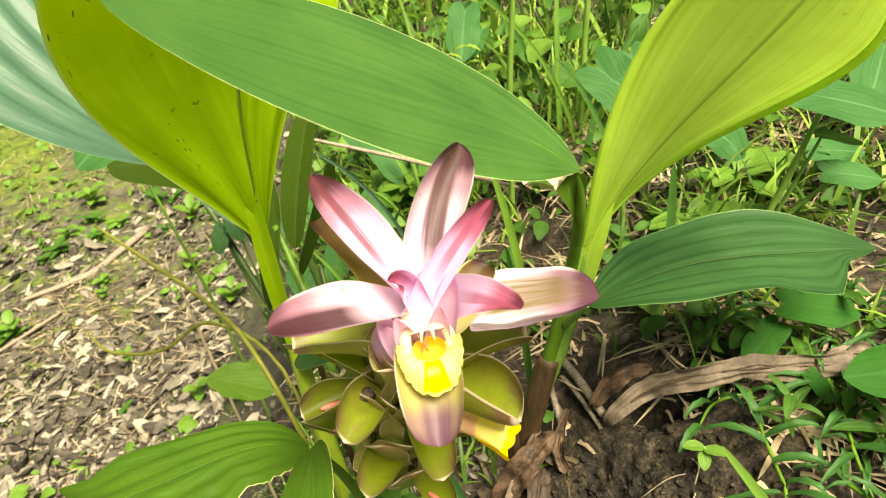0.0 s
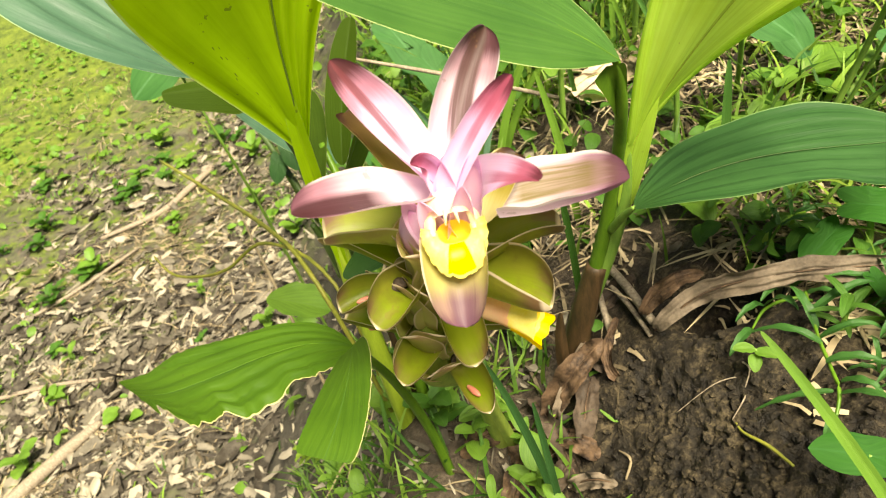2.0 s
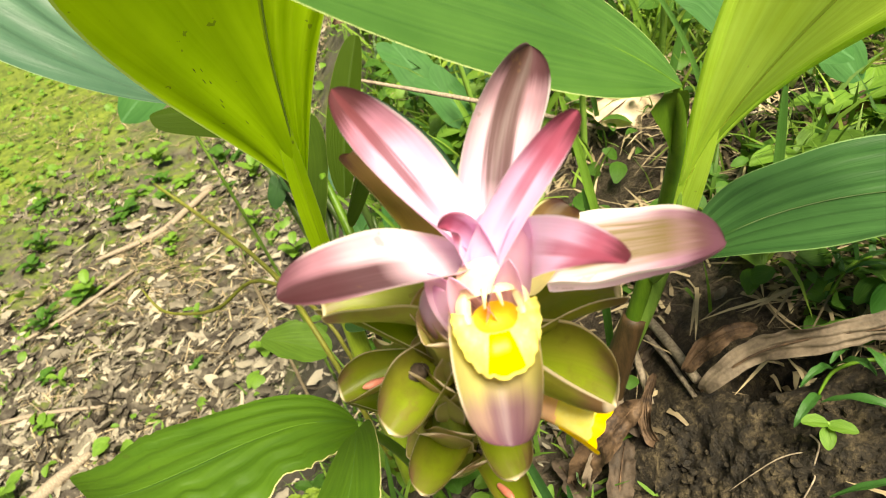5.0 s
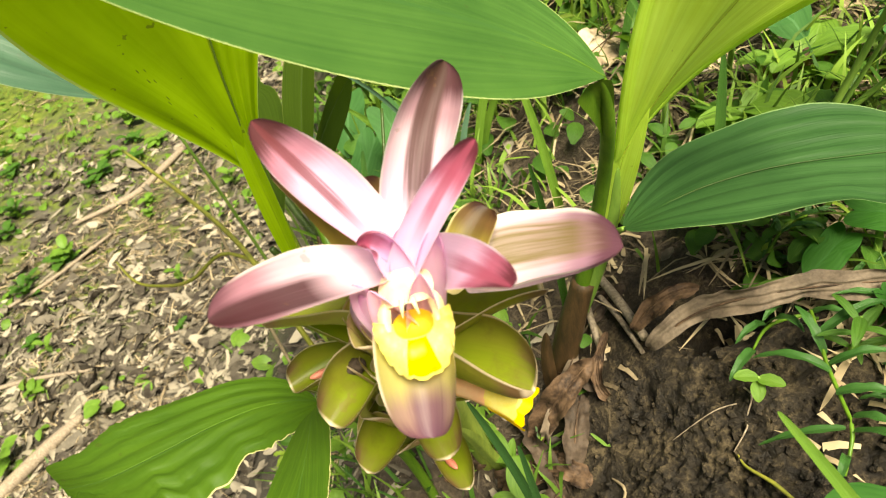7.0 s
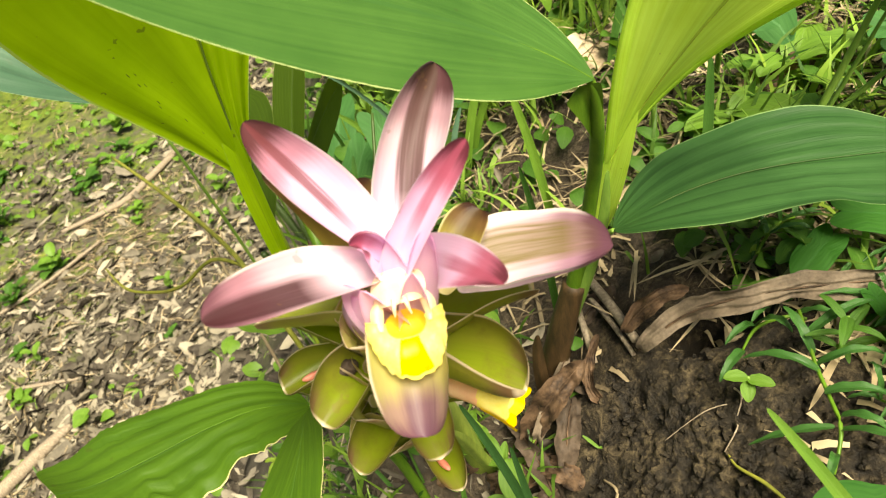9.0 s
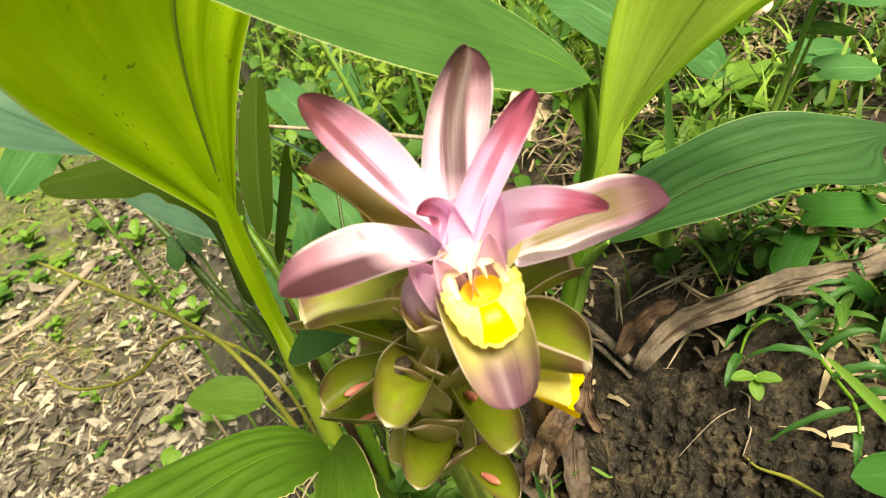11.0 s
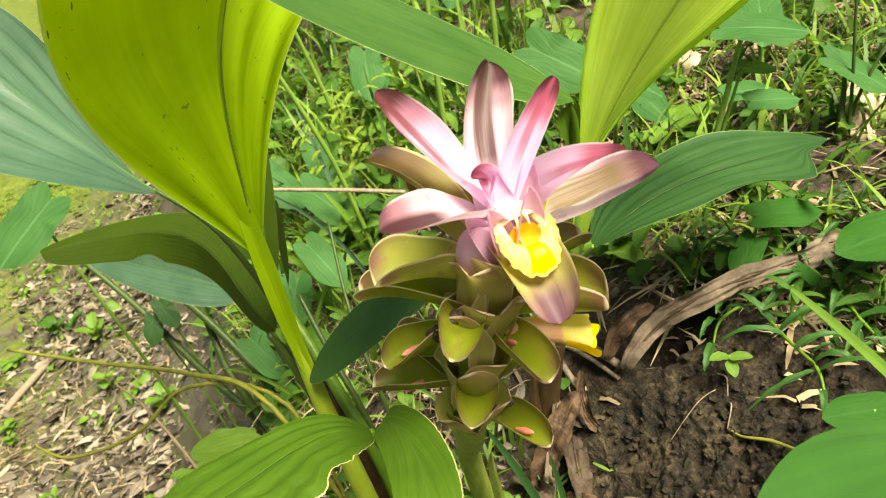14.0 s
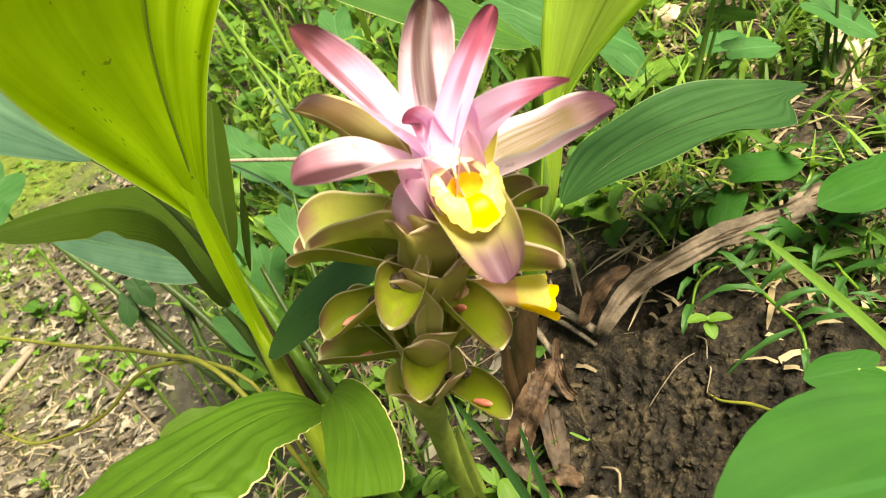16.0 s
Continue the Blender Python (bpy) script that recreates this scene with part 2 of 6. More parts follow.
M_FRESH = leaf_material("fresh weed leaf", (0.08, 0.18, 0.02), (0.16, 0.295, 0.037), (0.29, 0.48, 0.05), 0.4, 0.5, 9, (0.2, 0.33, 0.08), None, 0.2, -7.0, gloss=0.3)
M_TARO = leaf_material("taro leaf", (0.028, 0.1, 0.024), (0.052, 0.152, 0.04), (0.16, 0.38, 0.07), 0.3, 0.6, 8, (0.09, 0.22, 0.08), None, 0.1, -6.0, gloss=0.12)
M_PINK = bract_material("pink bract", [(0.0, (0.84, 0.67, 0.87)), (0.4, (0.83, 0.55, 0.77)), (0.64, (0.82, 0.52, 0.73)), (0.79, (0.54, 0.24, 0.34)), (0.92, (0.12, 0.038, 0.045))], (0.18, 0.045, 0.055), 0.26, 0.2, (0.8, 0.62, 0.68), streak_hard=0.85, through=(0.82, 0.5, 0.74), solid=0.6)
M_WHITE = bract_material("pinkish bract with brown streak", [(0.0, (0.84, 0.6, 0.82)), (0.35, (0.81, 0.56, 0.73)), (0.6, (0.75, 0.53, 0.61)), (0.76, (0.44, 0.26, 0.31)), (0.9, (0.1, 0.04, 0.048))], (0.07, 0.032, 0.025), 0.14, 0.38, (0.84, 0.76, 0.75), streak_hard=0.92, through=(0.81, 0.62, 0.74), solid=0.8)
M_PALE = bract_material("pale bract with brown patch", [(0.0, (0.84, 0.68, 0.8)), (0.36, (0.8, 0.58, 0.68)), (0.6, (0.68, 0.45, 0.53)), (0.8, (0.42, 0.2, 0.26)), (0.95, (0.2, 0.08, 0.11))], (0.05, 0.014, 0.018), 0.28, 0.6, (0.8, 0.68, 0.66), streak_hard=0.95, through=(0.8, 0.6, 0.7), streak_at=-0.1, solid=0.9)
M_OLIVEPINK = bract_material("bract with olive streaks", [(0.0, (0.85, 0.68, 0.78)), (0.3, (0.78, 0.6, 0.66)), (0.54, (0.66, 0.46, 0.54)), (0.76, (0.4, 0.22, 0.3)), (0.9, (0.15, 0.06, 0.09))], (0.16, 0.13, 0.016), -0.05, 0.46, (0.84, 0.75, 0.7), streak_hard=0.9, through=(0.8, 0.62, 0.68), streak_at=-0.42, streak_to=0.95, solid=0.1)
M_OLIVE = bract_material("olive back bract", [(0.0, (0.6, 0.52, 0.24)), (0.4, (0.32, 0.27, 0.05)), (0.75, (0.14, 0.08, 0.03)), (0.95, (0.04, 0.015, 0.012))], (0.08, 0.05, 0.015), 0.3, 0.5, (0.6, 0.54, 0.26), through=(0.5, 0.45, 0.1))
M_CUP = bract_material("green cup bract", [(0.0, (0.44, 0.4, 0.13)), (0.4, (0.24, 0.262, 0.026)), (0.75, (0.235, 0.245, 0.027)), (0.93, (0.2, 0.115, 0.06))], (0.17, 0.25, 0.01), 0.2, 0.6, (0.78, 0.64, 0.46), through=(0.5, 0.52, 0.06), share=0.46, streak_hard=0.75, rust=(0.13, 0.07, 0.025), rough=0.32)
M_CUPTOP = bract_material("pale green cup bract", [(0.0, (0.55, 0.52, 0.2)), (0.4, (0.38, 0.42, 0.075)), (0.75, (0.38, 0.39, 0.08)), (0.93, (0.28, 0.15, 0.12))], (0.3, 0.38, 0.03), 0.2, 0.6, (0.8, 0.7, 0.46), through=(0.55, 0.55, 0.1), share=0.5, streak_hard=0.6, rust=(0.3, 0.18, 0.1), rough=0.35)
M_CLASP = bract_material("pale olive clasping bract", [(0.0, (0.64, 0.6, 0.22)), (0.5, (0.58, 0.55, 0.17)), (0.85, (0.55, 0.48, 0.18)), (1.0, (0.36, 0.2, 0.13))], (0.52, 0.53, 0.1), 0.2, 0.7, (0.74, 0.6, 0.42), through=(0.66, 0.62, 0.16), share=0.48, streak_hard=0.5, rust=(0.48, 0.32, 0.18))
M_LIPBRACT = bract_material("pale bract with purple tip", [(0.0, (0.62, 0.56, 0.26)), (0.4, (0.48, 0.46, 0.13)), (0.72, (0.46, 0.41, 0.14)), (0.88, (0.34, 0.22, 0.18)), (1.0, (0.17, 0.075, 0.105))], (0.13, 0.06, 0.09), 0.6, 0.5, (0.84, 0.72, 0.56), through=(0.55, 0.5, 0.2), streak_hard=0.9, solid=0.5)
M_ROSE = bract_material("rose bract", [(0.0, (0.84, 0.67, 0.87)), (0.45, (0.83, 0.57, 0.8)), (0.66, (0.81, 0.48, 0.71)), (0.82, (0.47, 0.12, 0.2)), (0.95, (0.13, 0.025, 0.04))], (0.38, 0.075, 0.13), 0.36, 0.3, (0.82, 0.62, 0.76), through=(0.82, 0.5, 0.76), streak_hard=0.8, solid=0.4)
M_CORE = bract_material("pale pink core bract", [(0.0, (0.78, 0.57, 0.74)), (0.6, (0.77, 0.52, 0.71)), (1.0, (0.74, 0.42, 0.63))], (0.753, 0.534, 0.621), 0.4, 0.5, (0.753, 0.577, 0.636))

M_STEM = plain_material("green stem", (0.10, 0.20, 0.03), (0.18, 0.30, 0.05), 40, 0.45, 0.2, 0.001, (6, 6, 1))
M_YSTEM = plain_material("yellow-green petiole", (0.2, 0.29, 0.02), (0.3, 0.4, 0.035), 40, 0.45, 0.2, 0.001, (6, 6, 1))
M_RIB = plain_material("leaf midrib", (0.07, 0.12, 0.012), (0.11, 0.18, 0.02), 40, 0.5, 0.2, 0.001)
M_AXIS = plain_material("green spike stem", (0.15, 0.22, 0.035), (0.27, 0.34, 0.06), 40, 0.5, 0.2, 0.001, (6, 6, 1))
M_DARKPET = plain_material("dark green petiole", (0.05, 0.12, 0.008), (0.095, 0.185, 0.013), 40, 0.45, 0.2, 0.001, (6, 6, 1))
M_DARKSTEM = plain_material("dark green stem", (0.024, 0.045, 0.009), (0.045, 0.08, 0.016), 40, 0.45, 0.2, 0.001, (6, 6, 1))
M_SHEATH = plain_material("reddish brown sheath", (0.024, 0.017, 0.007), (0.08, 0.046, 0.02), 35, 0.5, 0.3, 0.001, (6, 6, 1))
M_YELLOWSTEM = plain_material("yellow twig", (0.12, 0.14, 0.02), (0.24, 0.23, 0.035), 60, 0.5, 0.2, 0.001)
M_LIP = plain_material("yellow lip", (0.88, 0.75, 0.11), (0.92, 0.83, 0.26), 150, 0.4, 0.25, 0.0008, share=0.3)
M_RIDGE = plain_material("deep yellow ridge", (0.8, 0.51, 0.002), (0.85, 0.6, 0.006), 150, 0.4, 0.25, 0.0008, share=0.3)
M_HOOD = plain_material("pale yellow hood", (0.9, 0.82, 0.4), (0.93, 0.88, 0.58), 150, 0.4, 0.2, 0.0008, share=0.35)
M_CREAM = plain_material("cream petal", (0.82, 0.72, 0.42), (0.87, 0.8, 0.56), 150, 0.4, 0.2, 0.0008, share=0.35)
M_THROAT = plain_material("orange throat", (0.8, 0.55, 0.03), (0.86, 0.65, 0.07), 150, 0.4, 0.2, 0.0008, share=0.2)
M_TUBE = plain_material("peach flower tube", (0.92, 0.55, 0.33), (0.94, 0.68, 0.42), 120, 0.4, 0.2, 0.0008, share=0.55)
M_BUD = plain_material("coral bud", (0.65, 0.2, 0.14), (0.78, 0.34, 0.24), 150, 0.4, 0.2, 0.0008, share=0.25)
M_LITTER = plain_material("dry leaf litter", (0.028, 0.022, 0.015), (0.32, 0.285, 0.21), 45, 0.75, 0.6, 0.003, per_island=True, share=0.06, skew=2.5)
M_DEAD = plain_material("dead brown leaf", (0.014, 0.008, 0.0045), (0.125, 0.076, 0.042), 60, 0.7, 0.8, 0.003, spread=0.12)
M_TAN = plain_material("tan dead leaf", (0.045, 0.034, 0.023), (0.2, 0.155, 0.108), 70, 0.75, 0.7, 0.002, spread=0.2)
M_BROWNDEAD = plain_material("brown dry leaf", (0.015, 0.011, 0.0075), (0.085, 0.06, 0.04), 55, 0.75, 0.8, 0.003, spread=0.17)
M_PALEDEAD = plain_material("bleached dead leaf", (0.4, 0.3, 0.19), (0.6, 0.48, 0.34), 45, 0.7, 0.5, 0.002)
M_STICK = plain_material("weathered stick", (0.13, 0.1, 0.07), (0.34, 0.28, 0.2), 50, 0.8, 0.6, 0.002, (8, 8, 1))
M_STRAW = plain_material("dry straw", (0.05, 0.037, 0.02), (0.36, 0.285, 0.17), 60, 0.7, 0.3, 0.001, per_island=True)
M_GRASS = plain_material("grass", (0.03, 0.09, 0.01), (0.22, 0.36, 0.05), 50, 0.5, 0.2, 0.001, per_island=True, share=0.35)


def ground_material():
    m, nt, bsdf, out = material("soil")
    tc = nt.nodes.new("ShaderNodeTexCoord")
    pos = tc.outputs["Object"]
    sep = nt.nodes.new("ShaderNodeSeparateXYZ")
    nt.links.new(pos, sep.inputs[0])
    mid, fine = noise_tex(nt, pos, 60, 6, 0.65), noise_tex(nt, pos, 420, 4, 0.6)
    grit = noise_tex(nt, pos, 190, 5, 0.7)
    tone = math_node(nt, "ADD", math_node(nt, "MULTIPLY", mid, 0.4), math_node(nt, "ADD", math_node(nt, "MULTIPLY", grit, 0.35), math_node(nt, "MULTIPLY", fine, 0.25)))
    damp = ramp(nt, tone, [(0.39, (0.005, 0.0037, 0.002)), (0.5, (0.017, 0.0125, 0.0063)), (0.6, (0.08, 0.061, 0.033))])
    dry = ramp(nt, tone, [(0.37, (0.015, 0.011, 0.007)), (0.5, (0.055, 0.041, 0.027)), (0.64, (0.145, 0.113, 0.077))])
    # freshly dug clay is still damp
    far_x = math_node(nt, "POWER", math_node(nt, "DIVIDE", math_node(nt, "SUBTRACT", sep.outputs[0], 0.055), 0.13), 2.0)
    far_y = math_node(nt, "POWER", math_node(nt, "DIVIDE", math_node(nt, "SUBTRACT", sep.outputs[1], -0.065), 0.14), 2.0)
    wet = math_node(nt, "MULTIPLY", math_node(nt, "SUBTRACT", math_node(nt, "ADD", 1.3, math_node(nt, "MULTIPLY", math_node(nt, "SUBTRACT", noise_tex(nt, pos, 30, 4), 0.5), 0.9)), math_node(nt, "ADD", far_x, far_y)), 2.5, True)
    top = mix(nt, wet, dry, damp)
    low = ramp(nt, math_node(nt, "ADD", math_node(nt, "MULTIPLY", noise_tex(nt, pos, 14, 6, 0.65), 0.5), math_node(nt, "MULTIPLY", mid, 0.5)), [(0.35, (0.026, 0.022, 0.016)), (0.6, (0.1, 0.088, 0.065))])
    down = math_node(nt, "MULTIPLY", math_node(nt, "SUBTRACT", -0.04, sep.outputs[2]), 5.0, True)
    col = mix(nt, down, top, low)
    # moss grows on the open lower ground, thickest away from the bank, in scattered patches nearer to it
    reach = math_node(nt, "ADD", math_node(nt, "MULTIPLY", sep.outputs[0], -0.8), math_node(nt, "MULTIPLY", sep.outputs[1], 0.45))
    edge = math_node(nt, "ADD", reach, math_node(nt, "MULTIPLY", math_node(nt, "SUBTRACT", noise_tex(nt, pos, 2.2, 5), 0.5), 2.4))
    grown = math_node(nt, "MULTIPLY", math_node(nt, "SUBTRACT", edge, 0.7), 1.0, True)
    patch = math_node(nt, "MULTIPLY", math_node(nt, "SUBTRACT", noise_tex(nt, pos, 16, 6, 0.7), 0.44), 6.0, True)
    thick = math_node(nt, "MULTIPLY", math_node(nt, "SUBTRACT", edge, 2.0), 1.6, True)
    cover = math_node(nt, "MULTIPLY", grown, math_node(nt, "MAXIMUM", patch, math_node(nt, "MULTIPLY", thick, 0.97)))
    tuft = math_node(nt, "ADD", math_node(nt, "MULTIPLY", noise_tex(nt, pos, 38, 5, 0.7), 0.6), math_node(nt, "MULTIPLY", noise_tex(nt, pos, 7, 4), 0.4))
    moss = ramp(nt, tuft, [(0.36, (0.014, 0.021, 0.006)), (0.44, (0.065, 0.096, 0.011)), (0.62, (0.15, 0.195, 0.022))])
    col = mix(nt, math_node(nt, "MULTIPLY", cover, down), col, moss)
    nt.links.new(col, bsdf.inputs["Base Color"])
    nt.links.new(ramp(nt, mid, [(0.35, (0.6, 0.6, 0.6)), (0.6, (0.9, 0.9, 0.9))]), bsdf.inputs["Roughness"])
    bsdf.inputs["Specular IOR Level"].default_value = 0.3
    bumped(nt, bsdf, math_node(nt, "ADD", mid, math_node(nt, "ADD", math_node(nt, "MULTIPLY", grit, 0.6), math_node(nt, "MULTIPLY", fine, 0.4))), 1.0, 0.004)
    return m


M_SOIL = ground_material()

# ---- building helpers ----
PROFILE = [(-400, -0.9), (-3, -0.86), (-1.0, -0.85), (-0.65, -0.72), (-0.4, -0.45), (-0.22, -0.2), (-0.1, -0.07), (0.0, 0.0), (0.06, 0.042), (0.1, 0.075), (0.2, 0.085), (0.35, 0.11), (1.0, 0.14), (400, 3.0)]
PX, PZ = [p[0] for p in PROFILE], [p[1] for p in PROFILE]


def smooth_profile(x):
    return sum(float(np.interp(x + d, PX, PZ)) for d in (-0.03, -0.015, 0.0, 0.015, 0.03)) / 5


def clay(x, y):
    """How much of the bare clay mound is at this place."""
    return max(0.0, 1 - ((x - 0.055) / 0.11) ** 2 - ((y + 0.065) / 0.115) ** 2)


def ground_z(x, y):
    z = smooth_profile(x - 0.05 * math.sin(y * 2.1) * min(1, abs(y)))
    p = Vector((x, y, 0))
    z += 0.012 * noise.noise(p * 9) + 0.0035 * noise.noise(p * 45)
    k = clay(x, y)
    if k > 0:
        z += min(1, k * 2) * 0.009 * (noise.turbulence(p * 24 + Vector((3, 1, 0)), 3, True) - 0.5)
    # a shoulder of earth held by the roots of the shoots
    z += 0.08 * math.exp(-((x + 0.17) / 0.06) ** 2 - ((y - 0.06) / 0.11) ** 2)
    # the hollow under the arched dead leaf
    z -= 0.06 * math.exp(-((x - 0.09) / 0.026) ** 2 - ((y - 0.043) / 0.019) ** 2)
    if x < -0.5:
        z += 0.02 * noise.noise(p * 2.5)
    return z


def mesh_object(name, verts, faces, mat, parent=None, uvs=None, smooth=True):
    me = bpy.data.meshes.new(name)
    me.from_pydata([tuple(v) for v in verts], [], faces)
    if smooth:
        me.polygons.foreach_set("use_smooth", [True] * len(me.polygons))
    if uvs is not None:
        layer = me.uv_layers.new(name="UVMap")
        idx = np.zeros(len(me.loops), dtype=np.int32)
        me.loops.foreach_get("vertex_index", idx)
        layer.data.foreach_set("uv", np.asarray(uvs, dtype=np.float32)[idx].ravel())
    me.materials.append(mat)
    ob = new(name, me)
    if parent is not None:
        ob.parent = parent
    return ob


def thing(name, label, category, group="", kind="", at=(0, 0, 0)):
    ob = new(name)
    ob.empty_display_size = 0.01
    ob.location = at
    return tagged(ob, label, category, group, kind)


def bezier(b, s):
    return (1 - s) ** 3 * b[0] + 3 * (1 - s) ** 2 * s * b[1] + 3 * (1 - s) * s * s * b[2] + s ** 3 * b[3]


def blade_data(ctrl, half, rise=0.5, fall=0.6, turn0=0.0, turn1=0.0, fold=0.2, fold2=None, up=(0, 0, 1), nu=8, ns=36, pleat=0.0, pleats=5, wave=0.0, waves=3.0, curl=0.0, cut=1.0, extend=0.0, bite=None, seed=0, tipcurl=0.0, other=1.0, root=0.0, crumple=0.0, grain=60.0):
    """Vertices, faces and coordinates of a leaf blade along a curve. rise and fall shape its width, turn0 to turn1 twist it,
    fold lifts its halves; pleat and wave ripple it; bite(s, c) gives the share of the half width that is left; crumple pushes it in and out unevenly."""
    b = [Vector(p) for p in ctrl]
    fold2 = fold if fold2 is None else fold2
    peak = rise / (rise + fall)
    top = peak ** rise * (1 - peak) ** fall
    up = Vector(up)
    total = 1.0 + extend
    verts, uvs = [], []
    end = bezier(b, cut)
    way = (bezier(b, cut) - bezier(b, cut - 0.02)).normalized()
    length = sum((bezier(b, (i + 1) / 12) - bezier(b, i / 12)).length for i in range(12))
    for i in range(ns + 1):
        k = i / ns
        s = 0.5 - 0.5 * math.cos(math.pi * k) if not extend else k
        if extend:
            q = s * total
            if q <= cut:
                c, t, w = bezier(b, q), bezier(b, min(1, q + 0.01)) - bezier(b, max(0, q - 0.01)), half * (max(q, 1e-4) ** rise) * ((1 - q) ** fall) / top
            else:
                u = (q - cut) / (total - cut)
                c, t = end + way * length * (q - cut), way
                w = half * (cut ** rise) * ((1 - cut) ** fall) / top * (1 - u ** 1.6) + 1e-4
            sv = q
        else:
            c, t = bezier(b, s), bezier(b, min(1, s + 0.01)) - bezier(b, max(0, s - 0.01))
            w = (max(s, 1e-5) ** rise) * (max(1 - s, 1e-5) ** fall) / top
            w = half * (root + (1 - root) * w if s < peak else w)
            sv = s
        t.normalize()
        side = t.cross(up).normalized()
        nor = side.cross(t)
        a = turn0 + (turn1 - turn0) * sv
        side = math.cos(a) * side + math.sin(a) * nor
        nor = side.cross(t)
        for j in range(-nu, nu + 1):
            f = j / nu
            ang = (fold if j < 0 else fold2) * (1 + curl * (abs(f) - 0.5))
            ww = w * abs(f) * (other if j > 0 else 1.0)
            if bite:
                ww *= bite(sv, f)
            flat = math.cos(ang) * (1 if j > 0 else -1)
            p = c + ww * (flat * side + math.sin(ang) * nor)
            rip = pleat * math.sin(abs(f) * pleats * math.pi - sv * 2) * math.sin(math.pi * min(1, sv * 1.05)) if pleat else 0.0
            if wave:
                rip += wave * abs(f) ** 2 * math.sin(sv * waves * 6.283 + seed + (1.7 if j > 0 else 0)) * math.sin(math.pi * min(1, sv))
            if tipcurl:
                rip += tipcurl * max(0, sv - 0.6) ** 2 * 6
            if crumple:
                rip += crumple * (noise.noise(p * grain) + 0.5 * noise.noise(p * grain * 2.3) - 0.4 * abs(noise.noise(p * grain * 0.7)))
            verts.append(p + nor * rip)
            uvs.append((0.5 + 0.5 * f, min(1.0, sv)))
    row = 2 * nu + 1
    faces = [(i * row + j, i * row + j + 1, (i + 1) * row + j + 1, (i + 1) * row + j) for i in range(ns) for j in range(row - 1)]
    return verts, faces, uvs


def blade(name, parent, mat, ctrl, half, label="", **shape):
    v, f, uv = blade_data(ctrl, half, **shape)
    ob = mesh_object(name, v, f, mat, parent, uv)
    if label:
        ob["label"] = label
    return ob


def tube_data(points, radii, sides=10, close=True):
    """A round stem through the points, with a radius at each; a smooth curve joins them."""
    pts = [Vector(p) for p in points]
    fine, rad = [], []
    n = len(pts)
    for i in range(n - 1):
        p0, p1, p2, p3 = pts[max(0, i - 1)], pts[i], pts[i + 1], pts[min(n - 1, i + 2)]
        for k in range(6):
            t = k / 6
            fine.append(0.5 * (2 * p1 + (p2 - p0) * t + (2 * p0 - 5 * p1 + 4 * p2 - p3) * t * t + (3 * p1 - p0 - 3 * p2 + p3) * t ** 3))
            rad.append(radii[i] + (radii[i + 1] - radii[i]) * t)
    fine.append(pts[-1])
    rad.append(radii[-1])
    verts, faces = [], []
    ref = Vector((0.3, 1, 0.1))
    for i, (p, r) in enumerate(zip(fine, rad)):
        t = (fine[min(i + 1, len(fine) - 1)] - fine[max(i - 1, 0)]).normalized()
        a = t.cross(ref).normalized()
        b = a.cross(t)
        for k in range(sides):
            an = 2 * math.pi * k / sides
            verts.append(p + r * (math.cos(an) * a + math.sin(an) * b))
    for i in range(len(fine) - 1):
        for k in range(sides):
            faces.append((i * sides + k, i * sides + (k + 1) % sides, (i + 1) * sides + (k + 1) % sides, (i + 1) * sides + k))
    if close:
        faces += [tuple(range(sides))[::-1], tuple(range((len(fine) - 1) * sides, len(fine) * sides))]
    return verts, faces


def tube(name, parent, mat, points, radii, label="", sides=10):
    v, f = tube_data(points, radii, sides)
    ob = mesh_object(name, v, f, mat, parent)
    if label:
        ob["label"] = label
    return ob


# ---- ground ----
def clay_relief(p):
    """Lumps, crumbs and cracks of dug clay at a place, as a height over the smooth surface."""
    w = p + 0.006 * Vector((noise.noise(p * 55), noise.noise(p * 55 + Vector((5, 0, 0))), noise.noise(p * 55 + Vector((0, 7, 0)))))
    (d, _), (e, _) = noise.voronoi(w * 62), noise.voronoi(w * 170 + Vector((2, 7, 0)))
    crack = -0.0036 * max(0.0, 1 - (d[1] - d[0]) * 5.0) * max(0.0, 0.5 + 1.4 * noise.noise(p * 22)) - 0.0013 * max(0.0, 1 - (e[1] - e[0]) * 3.5)
    return crack + 0.0034 * noise.noise(p * 70) + 0.0026 * noise.noise(w * 130) + 0.0016 * noise.noise(p * 280) + 0.0009 * noise.noise(p * 520)


def build_ground():
    n = 430
    us = [(i / n) * 2 - 1 for i in range(n + 1)]
    warp = lambda u, c, k, span: c + span * math.sinh(k * u) / math.sinh(k)
    xs = [warp(u, 0.045, 10.4, 300) for u in us]
    ys = [warp(u, -0.05, 10.4, 300) for u in us]
    verts = []
    for y in ys:
        for x in xs:
            v = Vector((x, y, ground_z(x, y)))
            k = min(1.0, clay(x, y) * 2) if abs(x) < 0.3 and abs(y) < 0.3 else 0.0
            if k > 0:
                up = Vector((v.z - ground_z(x + 0.004, y), v.z - ground_z(x, y + 0.004), 0.004)).normalized()
                v += up * k * clay_relief(v)
            verts.append(v)
    row = n + 1
    faces = [(j * row + i, j * row + i + 1, (j + 1) * row + i + 1, (j + 1) * row + i) for j in range(n) for i in range(n)]
    g = mesh_object("ground", verts, faces, M_SOIL)
    return tagged(g, "brown clay bank falling to lower mossy ground", "ground", kind="structure")


ground = build_ground()


